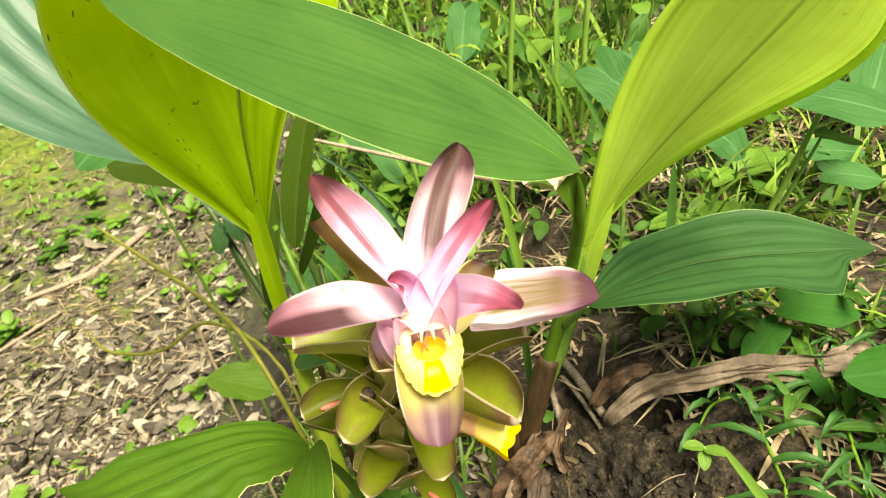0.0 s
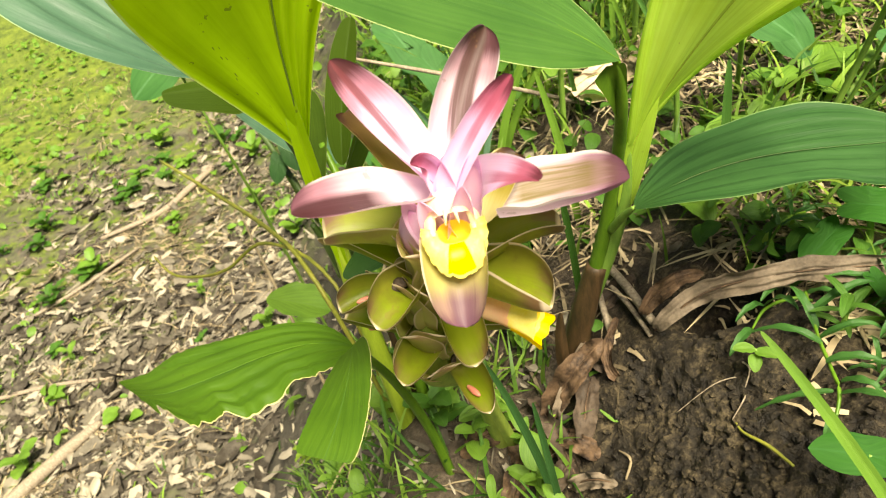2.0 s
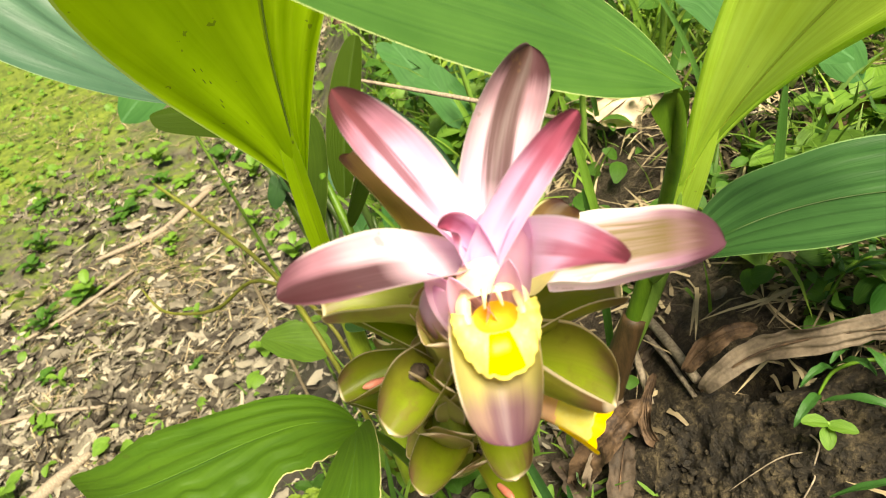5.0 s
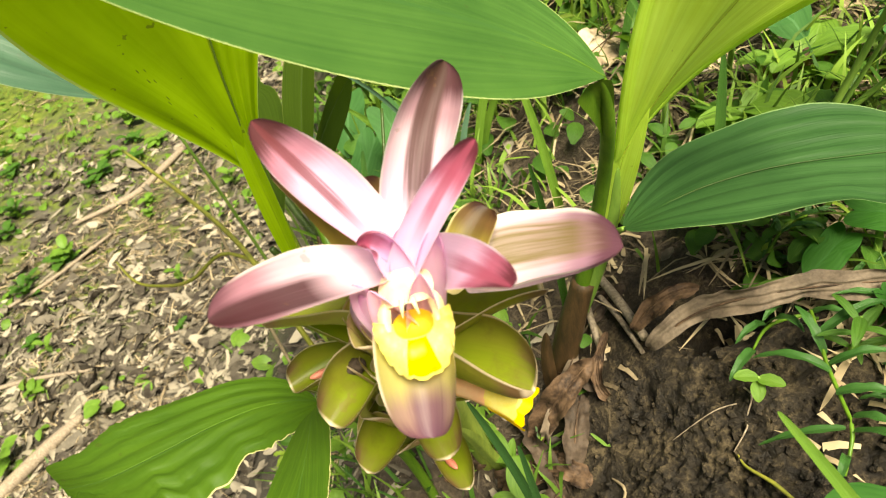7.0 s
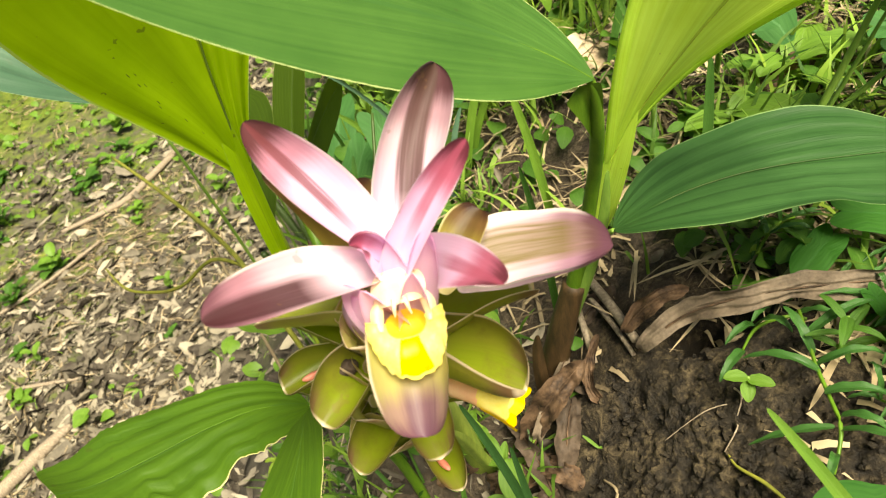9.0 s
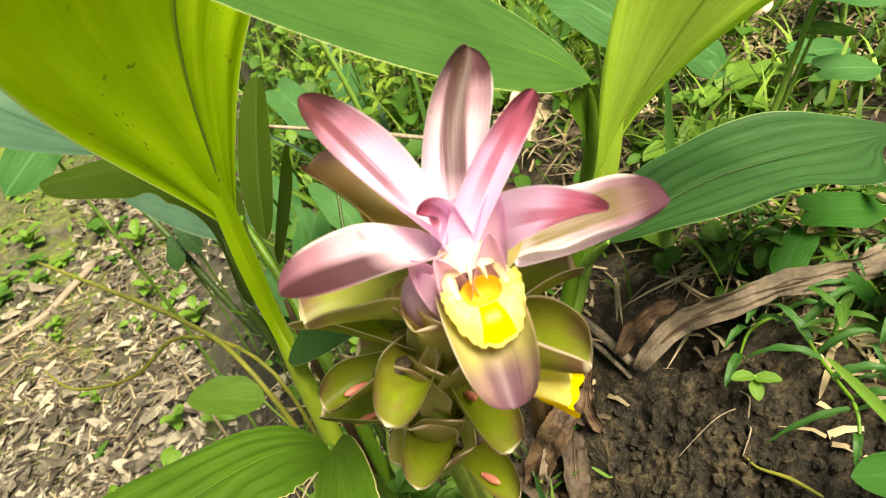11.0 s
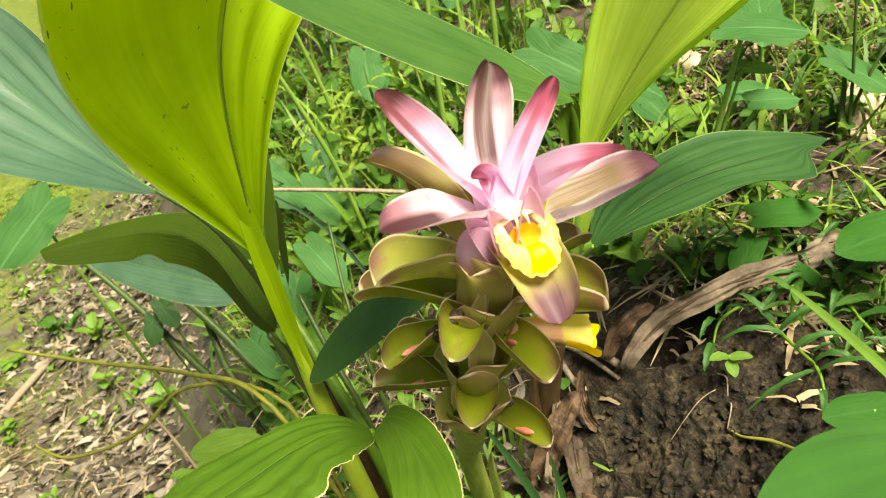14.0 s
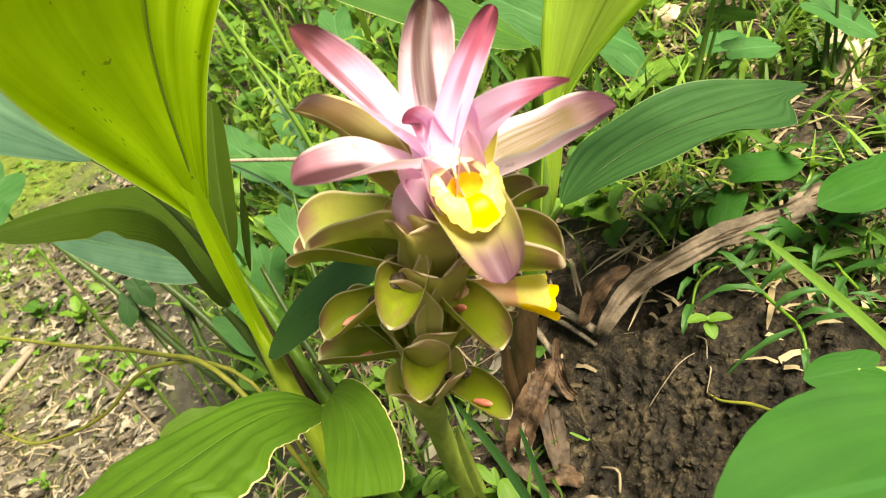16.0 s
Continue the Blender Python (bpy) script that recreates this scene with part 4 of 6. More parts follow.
bract("lip_bract", M_LIPBRACT, [(-0.0711, -0.0942, 0.2587), (-0.0716, -0.0958, 0.2701), (-0.0695, -0.1067, 0.2639), (-0.0717, -0.1248, 0.2533)], 0.0158, (0.362, 0.32, 0.016, -0.141, 0.706, 0.652), (0.05, -0.6, 0.75), "pale bract with purple tip under the flower")
bract("cup_bract", M_CUP, [(-0.0801, -0.0808, 0.2311), (-0.0894, -0.084, 0.2381), (-0.0966, -0.0925, 0.2398), (-0.1065, -0.1032, 0.2385)], 0.0150, (0.405, 0.374, -0.376, 0.472, 0.788, 0.825), (0.148, 0.202, 1.0), root=0.62)
bract("cup_bract", M_CUP, [(-0.0928, -0.0654, 0.1907), (-0.0941, -0.078, 0.1961), (-0.0982, -0.09, 0.1993), (-0.1054, -0.1, 0.1999)], 0.0130, (0.358, 0.391, 0.153, 0.198, 0.651, 0.788), (0.081, 0.236, 1.0), root=0.62)
bract("cup_bract", M_CUP, [(-0.0854, -0.0721, 0.2193), (-0.0803, -0.0846, 0.2217), (-0.0769, -0.0975, 0.2197), (-0.0734, -0.1103, 0.2155)], 0.0130, (0.4, 0.363, 0.395, -0.022, 0.697, 0.842), (-0.104, 0.227, 1.0), root=0.62)
bract("cup_bract", M_CUP, [(-0.095, -0.0692, 0.2172), (-0.1062, -0.068, 0.2213), (-0.1168, -0.0688, 0.2223), (-0.127, -0.0727, 0.223)], 0.0120, (0.404, 0.428, -0.472, 0.393, 0.814, 0.783), (0.248, -0.029, 1.0), root=0.62)
bract("cup_bract", M_CUP, [(-0.0922, -0.0658, 0.1898), (-0.1052, -0.0611, 0.1932), (-0.1191, -0.0566, 0.1948), (-0.1335, -0.0505, 0.1962)], 0.0130, (0.365, 0.492, -0.022, -0.046, 0.717, 0.69), (0.22, -0.119, 1.0), root=0.62)
bract("cup_bract", M_CUP, [(-0.0909, -0.057, 0.1602), (-0.0825, -0.0688, 0.1645), (-0.0767, -0.0821, 0.1665), (-0.0738, -0.0968, 0.1666)], 0.0120, (0.391, 0.427, 0.073, -0.073, 0.763, 0.763), (-0.146, 0.203, 1.0), root=0.62)
bract("cup_bract", M_CUPTOP, [(-0.0863, -0.0775, 0.2495), (-0.0971, -0.0755, 0.2573), (-0.108, -0.0746, 0.2615), (-0.1205, -0.0755, 0.2625)], 0.0170, (0.427, 0.447, -0.249, 0.108, 0.777, 0.722), (0.244, -0.052, 1.0), root=0.62)
bract("cup_bract", M_CUP, [(-0.0824, -0.0763, 0.2271), (-0.0669, -0.0844, 0.2308), (-0.0535, -0.0932, 0.231), (-0.041, -0.1016, 0.2302)], 0.0210, (0.461, 0.397, 0.367, -0.13, 0.892, 0.984), (-0.221, 0.117, 1.0), root=0.62)
coma_bract(M_ROSE, [(-0.069, -0.084, 0.272), (-0.0715, -0.0845, 0.286), (-0.074, -0.083, 0.2975), (-0.0795, -0.0885, 0.2965)], 0.0085, (0.4, 0.5, 0.2, 0.2, 0.9, 0.9), (0.2, -0.8, 0.5), "small curled pink bract")
for x, y, z, dx, dy, dz in ((-0.068, -0.094, 0.264, 0.004, -0.006, 0.028), (-0.074, -0.092, 0.264, -0.005, -0.006, 0.024), (-0.066, -0.088, 0.266, 0.008, 0.0, 0.03), (-0.078, -0.09, 0.266, -0.007, 0.0, 0.018), (-0.07, -0.086, 0.268, 0.002, 0.003, 0.026)):
    p, d = Vector((x, y, z)), Vector((dx, dy, dz))
    coma_bract(M_CORE, [p - d * 0.4, p, p + d * 0.5, p + d], 0.0085, (0.4, 0.5, 0, 0, 0.8, 0.8), (-dx * 20, -1, 0.2), "pale pink core bract")
coma_bract(M_CORE, [(-0.083, -0.084, 0.242), (-0.0855, -0.092, 0.256), (-0.0845, -0.096, 0.268), (-0.081, -0.094, 0.28)], 0.0115, (0.35, 0.4, 0, 0, -0.5, -0.5), (-0.35, -1, 0.2), "pale pink foot of a bract")
bract("coma_bract", M_OLIVE, [(-0.06, -0.078, 0.258), (-0.052, -0.069, 0.267), (-0.048, -0.063, 0.271), (-0.042, -0.058, 0.272)], 0.0085, (0.4, 0.45, 0.0, 0.0, 0.4, 0.4), (-0.2, -0.5, 0.85), "olive brown back bract")
bract("coma_bract", M_OLIVE, [(-0.075, -0.075, 0.258), (-0.08, -0.06, 0.27), (-0.085, -0.048, 0.278), (-0.083, -0.037, 0.28)], 0.013, (0.4, 0.45, 0.0, 0.0, 0.4, 0.4), (0, -0.4, 0.9), "olive brown back bract")


def cup(tip, half, drop=0.014, lift=0.01, fold=0.75):
    tip = Vector(tip)
    root = on_axis(tip.z - drop)
    out = tip - root
    flat = Vector((out.x, out.y, 0)).normalized()
    up = Vector((0, 0, 1)) - flat * 0.25
    bract("cup_bract", M_CUP, [root, root + out * 0.33 + Vector((0, 0, lift * 0.8)), root + out * 0.7 + Vector((0, 0, lift)), tip], half, (0.4, 0.42, 0, 0, fold, fold), up)


# cup bracts round the far side of the spike
for tip in ((-0.03, -0.068, 0.238), (-0.062, -0.04, 0.228), (-0.1, -0.035, 0.238), (-0.062, -0.045, 0.19), (-0.115, -0.03, 0.2), (-0.055, -0.075, 0.195), (-0.125, -0.055, 0.245)):
    cup(tip, 0.0135)
# clasping bract bodies that close the spike between the cups
for k, (turn, z, half) in enumerate(((-100, 0.264, 0.013), (-140, 0.262, 0.013), (-55, 0.262, 0.013), (170, 0.262, 0.012), (-100, 0.243, 0.014), (-170, 0.24, 0.014), (-40, 0.24, 0.014), (30, 0.238, 0.013), (110, 0.238, 0.013), (-70, 0.213, 0.014), (-140, 0.212, 0.014), (-10, 0.212, 0.013), (150, 0.21, 0.013), (70, 0.21, 0.013), (-100, 0.183, 0.013), (-165, 0.182, 0.013), (-40, 0.182, 0.013), (60, 0.18, 0.012))):
    flat = Vector((math.cos(math.radians(turn)), math.sin(math.radians(turn)), 0))
    root, top = on_axis(z - 0.03), on_axis(z)
    bract("clasping_bract", M_CLASP, [root + flat * 0.006, root + flat * 0.009 + Vector((0, 0, 0.01)), top + flat * 0.0125 - Vector((0, 0, 0.004)), top + flat * 0.0185 + Vector((0, 0, 0.003))], half * 1.1, (0.3, 0.35, 0, 0, -0.6, -0.6), flat, root=0.6, curl=0.9)
# coral buds and withered bits in the cups
for p, way in (((-0.114, -0.07, 0.2235), (-1, -0.5, 0.3)), ((-0.116, -0.06, 0.1965), (-1, -0.3, 0.1)), ((-0.079, -0.089, 0.2225), (0.2, -0.8, 0.5)), ((-0.08, -0.084, 0.1685), (0.5, -0.8, 0.2)), ((-0.0635, -0.0965, 0.262), (0.4, -0.6, 0.6))):
    way = Vector(way).normalized()
    p = Vector(p)
    big = 2.6 if p.z > 0.25 else 1.5
    tube("bud", spike, M_BUD, [p - way * 0.004, p, p + way * 0.002, p + way * 0.0042, p + way * 0.0055], [0.0006 * big, 0.001 * big, 0.001 * big, 0.0007 * big, 0.0002 * big], "coral pink bud", 10)
wrnd = random.Random(17)
for p in ((-0.087, -0.081, 0.226), (-0.095, -0.077, 0.2025), (-0.096, -0.084, 0.2405), (-0.104, -0.07, 0.2265), (-0.084, -0.066, 0.172)):
    p = Vector(p)
    for k in range(3):
        d = Vector((wrnd.uniform(-1, 1), wrnd.uniform(-1.4, -0.2), wrnd.uniform(0.1, 0.9))).normalized() * 0.0065
        q = p + Vector((wrnd.uniform(-0.002, 0.002), 0, wrnd.uniform(-0.001, 0.001)))
        tube("withered_bloom", spike, M_BROWNDEAD, [q, q + d * 0.35, q + d * 0.7 + Vector((0.0008, 0, -0.0005)), q + d], [0.0012, 0.0027, 0.0021, 0.0006], "small withered brown bloom", 8)


# ---- the open yellow flower ----
def flower(parent, c, n, up, size, spurs=True):
    """An open flower: orange throat, ruffled lip below, pale hood and shoulders above, two pale spurs over the throat."""
    c, n = Vector(c), Vector(n).normalized()
    x = Vector(up).cross(n).normalized()
    y = n.cross(x)
    at = lambda px, py, pn: c + size * (x * px + y * py + n * pn)

    def sheet(name, mat, label, fn, nr, na, under=None):
        verts = [at(*fn(i / nr, j / na)) for i in range(nr + 1) for j in range(na + 1)]
        faces = [(i * (na + 1) + j, i * (na + 1) + j + 1, (i + 1) * (na + 1) + j + 1, (i + 1) * (na + 1) + j) for i in range(nr) for j in range(na)]
        ob = mesh_object(name, verts, faces, mat, under or parent)
        ob["label"] = label
        return ob

    def throat(r, k):
        a = 2 * math.pi * k
        return 0.52 * r * math.cos(a), 0.42 + 0.36 * r * math.sin(a), -0.75 + 0.72 * r ** 2.2

    def lip(r, k):
        # a round fan hanging from the throat, its rim softly scalloped and two swollen folds down its middle
        a = math.radians(-200 + 220 * k)
        low = max(0.0, -math.sin(a))
        ruff = 1 + r ** 3 * (0.05 * abs(math.sin(7 * a)) + 0.03 * math.sin(23 * a + 1) + 0.012 * math.sin(47 * a))
        ex, ey = 0.48 + 0.46 * r * ruff, 0.32 + (0.45 + 0.5 * low) * r * ruff
        swell = 0.16 * math.exp(-((abs(math.cos(a)) - 0.42) / 0.2) ** 2) * math.sin(math.pi * r)
        bulge = 0.16 * math.sin(math.pi * min(1, 0.1 + r * 0.8))
        return ex * math.copysign(abs(math.cos(a)) ** 0.7, math.cos(a)), 0.42 + ey * math.sin(a), -0.06 + bulge + swell + 0.12 * r * (1 - low) - 0.1 * r ** 2.5 * low + 0.05 * r ** 3 * math.sin(14 * a + 1)

    def shoulder(sgn):
        def fn(r, k):
            w = math.sin(math.pi * min(1, 0.2 + 0.72 * r)) ** 0.7
            px = sgn * (0.42 + 0.34 * k * w + 0.12 * r)
            return px, 1.1 - 0.72 * r, -0.25 + 0.36 * r + 0.2 * math.sin(math.pi * k) * w - 0.06 * k
        return fn

    def hood(r, k):
        a = (k - 0.5) * 2
        w = 0.68 * math.sin(math.pi * (0.2 + 0.56 * r)) ** 0.6
        return w * a, 1.78 - 0.86 * r, -0.35 + 0.66 * r - 0.34 * a * a + 0.05 * math.sin(9 * a) * r

    sheet("throat", M_THROAT, "orange throat", throat, 6, 28)
    lip_part = sheet("lip", M_LIP, "ruffled bright yellow lip", lip, 16, 72)
    def ridge(r, k):
        px, py, pn = lip(0.02 + 0.9 * r, 110 / 220 + (k - 0.5) * 0.17)
        return px, py, pn + 0.004 + 0.07 * math.sin(math.pi * k) * math.sin(math.pi * min(1, 0.15 + 0.85 * r))

    sheet("lip_ridge", M_RIDGE, "deep yellow ridge down the lip", ridge, 12, 14, lip_part)
    if spurs:
        sheet("shoulder", M_HOOD, "pale yellow petal beside the throat", shoulder(-1), 9, 8)
        sheet("shoulder", M_HOOD, "pale yellow petal beside the throat", shoulder(1), 9, 8)
        sheet("hood", M_CREAM, "cream hood over the throat", hood, 10, 12)
        for sgn in (-1, 1):
            tube("spur", parent, M_CREAM, [at(sgn * 0.12, 1.05, 0.22), at(sgn * 0.16, 0.85, 0.24), at(sgn * 0.2, 0.62, 0.1)], [size * 0.075, size * 0.055, size * 0.015], "pale spur", 7)


bloom = thing("yellow_flower", "open bright yellow flower with ruffled lip and orange throat", "flower")
flower(bloom, (-0.0695, -0.1075, 0.274), (0.05, -0.66, 0.75), (0, 0.4, 1), 0.0116)
bloom2 = thing("yellow_flower", "side flower with peach tube and yellow mouth", "flower")
foot, mouth = Vector((-0.078, -0.078, 0.2225)), Vector((-0.049, -0.0925, 0.2165))
run = mouth - foot
side_x = run.cross(Vector((0, 0, 1))).normalized()
side_y = side_x.cross(run).normalized()


def funnel(name, mat, label, s0, s1, a0, a1, lift=0.0, rows=14, cols=40, under=None):
    """Part of the side flower's tube, which swells and flares into an open, softly scalloped mouth."""
    verts = []
    for i in range(rows + 1):
        s = s0 + (s1 - s0) * i / rows
        for j in range(cols + 1):
            a = a0 + (a1 - a0) * j / cols
            r = 0.0028 + 0.0022 * min(1.0, s / 0.45) + 0.0066 * max(0.0, s - 0.6) ** 1.3 + lift
            r *= 1 + 0.08 * max(0.0, s - 0.8) * math.sin(9 * a + 0.6)
            reach = s + max(0.0, s - 0.85) * (0.1 * math.sin(2 * a + 1.0) + 0.12 * abs(math.sin(4 * a)))
            droop = max(0.0, s - 0.7) ** 2 * 0.012
            verts.append(foot + run * reach + side_x * math.cos(a) * r * 1.05 + side_y * math.sin(a) * r - Vector((0, 0, droop)))
    faces = [(i * (cols + 1) + j, i * (cols + 1) + j + 1, (i + 1) * (cols + 1) + j + 1, (i + 1) * (cols + 1) + j) for i in range(rows) for j in range(cols)]
    ob = mesh_object(name, verts, faces, mat, under or bloom2)
    ob["label"] = label
    return ob


funnel("tube", M_TUBE, "peach tube", 0.0, 0.76, 0.0, 2 * math.pi)
funnel("hood", M_LIP, "yellow hood of the mouth", 0.74, 1.06, 0.0, 2 * math.pi)
funnel("lip", M_RIDGE, "deep yellow lower lip", 0.8, 1.16, math.radians(190), math.radians(360), 0.0004)
funnel("throat", M_THROAT, "orange throat", 0.7, 1.02, 0.0, 2 * math.pi, -0.0009)


# ---- dead leaves, sticks and straw on the bank ----
def lie(x, y, up=0.003):
    return (x, y, ground_z(x, y) + up)


def ragged(s, f):
    """Worn, torn margins of a dead leaf."""
    v = lambda k, o: noise.noise(Vector((s * k + o, 7.0 if f > 0 else 3.0, o)))
    return 1.0 - max(0.0, 0.06 + 0.22 * v(6, 1.3) + 0.14 * v(19, 2.7))


def dead_leaf(label, mat, ctrl, half, up=(0, -0.3, 1), **shape):
    ob = thing("dead_leaf", label, "dead leaf", "dead leaves on the bank")
    shape = dict(dict(rise=0.4, fall=0.5, fold=-0.4, nu=6, ns=40, wave=0.004, waves=2.3, pleat=0.0012, pleats=3, bite=ragged, crumple=0.006, grain=65.0), **shape)
    sheet = blade("blade", ob, mat, ctrl, half, up=up, **shape)
    b = [Vector(p) + Vector((0, 0, 0.0002)) for p in ctrl]
    tube("midrib", sheet, M_DEAD, [bezier(b, s) for s in (0.0, 0.3, 0.6, 0.9)], [0.0008, 0.0007, 0.0005, 0.0003], sides=6)
    return ob


dead_leaf("large curled tan dead leaf arching over the clay", M_TAN, [(0.038, 0.034, 0.046), (0.062, 0.034, 0.094), (0.12, 0.006, 0.11), (0.198, -0.002, 0.1)], 0.0088, (0, -0.8, 0.6), fold=-0.45, fold2=0.3, rise=0.3, fall=0.2, turn0=0.35, turn1=-0.4, crumple=0.0065, grain=46.0, wave=0.006, waves=2.6, nu=9, ns=80)
dead_leaf("dark curled dead leaf behind the arched one", M_DEAD, [(0.034, 0.052, 0.045), (0.045, 0.052, 0.068), (0.06, 0.05, 0.08), (0.075, 0.05, 0.075)], 0.007, (0, -0.7, 0.7), fold=0.4, crumple=0.006, grain=50.0)
dead_leaf("broken pale end of a dead leaf among the weeds", M_TAN, [(0.17, 0.012, 0.094), (0.182, 0.006, 0.108), (0.192, 0.0, 0.11), (0.205, -0.004, 0.102)], 0.008, (0, -0.6, 0.8), fold=-0.5, crumple=0.006, grain=70.0)
dead_leaf("bleached pale dead leaf lying on the ground", M_PALEDEAD, [(0.05, 0.33, 0.065), (0.08, 0.345, 0.075), (0.11, 0.36, 0.08), (0.16, 0.4, 0.085)], 0.026, fold=-0.2)
dead_leaf("small bleached dead leaf", M_PALEDEAD, [(0.3, 0.325, 0.105), (0.315, 0.32, 0.12), (0.33, 0.33, 0.125), (0.345, 0.35, 0.118)], 0.016)
dead_leaf("small bleached dead leaf", M_PALEDEAD, [(0.37, 0.36, 0.115), (0.385, 0.352, 0.128), (0.4, 0.36, 0.13), (0.42, 0.38, 0.122)], 0.014)
dead_leaf("pale curled dead leaf under a dark stalk", M_PALEDEAD, [(0.31, 0.09, 0.105), (0.33, 0.12, 0.135), (0.36, 0.14, 0.135), (0.41, 0.14, 0.115)], 0.017)
dead_leaf("crumpled brown dead leaf at the stem base", M_DEAD, [(-0.045, 0.03, -0.022), (-0.03, 0.028, 0.012), (-0.012, 0.035, 0.03), (0.004, 0.04, 0.04)], 0.012, (-0.3, -0.6, 0.6), fold=0.5, wave=0.004)
dead_leaf("crumpled brown dead leaf at the stem base", M_DEAD, [(0.012, 0.03, 0.006), (0.0, 0.03, 0.018), (0.006, 0.045, 0.035), (0.02, 0.065, 0.03)], 0.006, (-0.3, -0.6, 0.6), fold=0.7)
for i, (x, y, a, ln, hw) in enumerate(((-0.03, 0.0, 2.2, 0.045, 0.009), (-0.045, -0.02, 0.6, 0.04, 0.008), (-0.015, 0.02, 1.2, 0.05, 0.01), (-0.06, 0.01, 2.8, 0.045, 0.009), (-0.025, -0.035, -0.5, 0.035, 0.007), (-0.075, -0.01, 1.0, 0.05, 0.01), (-0.005, 0.055, 2.0, 0.04, 0.009), (0.02, 0.09, 0.3, 0.045, 0.008), (-0.09, 0.03, 0.2, 0.05, 0.01))):
    a0 = Vector(lie(x - 0.5 * ln * math.cos(a), y - 0.5 * ln * math.sin(a), 0.003))
    a3 = Vector(lie(x + 0.5 * ln * math.cos(a), y + 0.5 * ln * math.sin(a), 0.004))
    bow = Vector((0, 0, 0.012 + 0.004 * (i % 3)))
    dead_leaf("crumpled brown dead leaf at the stem base", (M_DEAD, M_BROWNDEAD, M_BROWNDEAD, M_DEAD, M_TAN)[i % 5], [a0, a0.lerp(a3, 0.33) + bow, a0.lerp(a3, 0.7) + bow * 0.6, a3], hw, (-0.2, -0.5, 0.8), fold=0.7 - 0.5 * (i % 2), fold2=-0.3 + 0.5 * (i % 2), wave=0.005, waves=3.1, seed=i)
dead_leaf("folded brown dead leaf beside the flower stem", M_BROWNDEAD, [(-0.034, -0.018, -0.03), (-0.038, 0.004, -0.01), (-0.046, 0.026, -0.014), (-0.052, 0.052, -0.026)], 0.0085, (-0.3, -0.6, 0.7), fold=0.8, fold2=-0.1, crumple=0.009, grain=52.0, waves=1.7, pleat=0.0, ns=60, nu=9)
dead_leaf("folded tan dead leaf beside the flower stem", M_TAN, [(-0.04, 0.022, -0.018), (-0.026, 0.03, 0.012), (-0.014, 0.046, 0.016), (-0.002, 0.066, 0.02)], 0.0062, (-0.3, -0.6, 0.7), fold=0.9, fold2=0.1, crumple=0.008, grain=58.0, waves=1.7, pleat=0.0, ns=60, nu=9)
dead_leaf("dark brown dead leaf in the shade of the weeds", M_DEAD, [(0.17, 0.2, 0.095), (0.2, 0.21, 0.11), (0.23, 0.22, 0.11), (0.27, 0.24, 0.1)], 0.02)
dead_leaf("dark brown dead leaf in the shade of the weeds", M_DEAD, [(0.26, 0.36, 0.1), (0.29, 0.36, 0.135), (0.32, 0.38, 0.14), (0.35, 0.42, 0.11)], 0.03)
dead_leaf("orange brown dead leaf caught on a weed", M_DEAD, [(-0.19, 0.52, 0.14), (-0.18, 0.52, 0.155), (-0.172, 0.52, 0.16), (-0.16, 0.53, 0.15)], 0.012)


def stick(label, pts, radii, mat=None, name="stick"):
    ob = tagged(tube(name, None, mat or M_STICK, pts, radii, sides=8), label, name, {"stick": "dry sticks", "twig": "bare twigs", "root": "root threads on the clay", "stalk": "stalks of tall weeds"}.get(name, ""))
    return ob


stick("grey broken stick leaning on the clay", [(0.026, 0.118, 0.035), (0.033, 0.085, 0.04), (0.04, 0.045, 0.043)], [0.003, 0.0034, 0.003])
stick("thin grey stick leaning on the clay", [(0.02, 0.11, 0.03), (0.03, 0.075, 0.034), (0.037, 0.04, 0.034)], [0.0018, 0.002, 0.0015])
stick("short pale grey stick by the stem", [(0.014, 0.1, 0.03), (0.013, 0.08, 0.028), (0.0135, 0.052, 0.018)], [0.0022, 0.0026, 0.002])
stick("long dry stick lying on the lower ground", [lie(-1.024, 1.938, 0.012), lie(-1.1, 1.82, 0.015), lie(-1.175, 1.713, 0.014), lie(-1.36, 1.62, 0.01)], [0.011, 0.012, 0.011, 0.006])
stick("dark rotten stick among the litter", [lie(-1.3, 0.6, 0.012), lie(-1.171, 0.754, 0.014), lie(-1.104, 0.821, 0.012)], [0.016, 0.017, 0.008])
stick("thin dry stick among the litter", [lie(-1.5, 0.96, 0.01), lie(-1.3, 0.965, 0.012), lie(-1.12, 0.96, 0.012)], [0.006, 0.006, 0.004])
stick("thin dry stick among the litter", [lie(-1.5, 1.25, 0.01), lie(-1.35, 1.36, 0.012), lie(-1.2, 1.52, 0.012)], [0.005, 0.006, 0.004])
stick("thin dry stick lying behind the plants", [(-0.17, 0.424, 0.115), (-0.097, 0.4, 0.095), (-0.042, 0.38, 0.08), (0.06, 0.34, 0.05)], [0.0016, 0.0022, 0.0024, 0.002])
stick("arching yellow-green twig reaching over the slope", [(-0.17, 0.09, -0.1), (-0.198, 0.118, 0.074), (-0.269, 0.256, 0.036), (-0.422, 0.51, -0.062), (-0.612, 0.799, -0.156)], [0.002, 0.002, 0.0022, 0.0026, 0.0024], M_YELLOWSTEM, "twig")
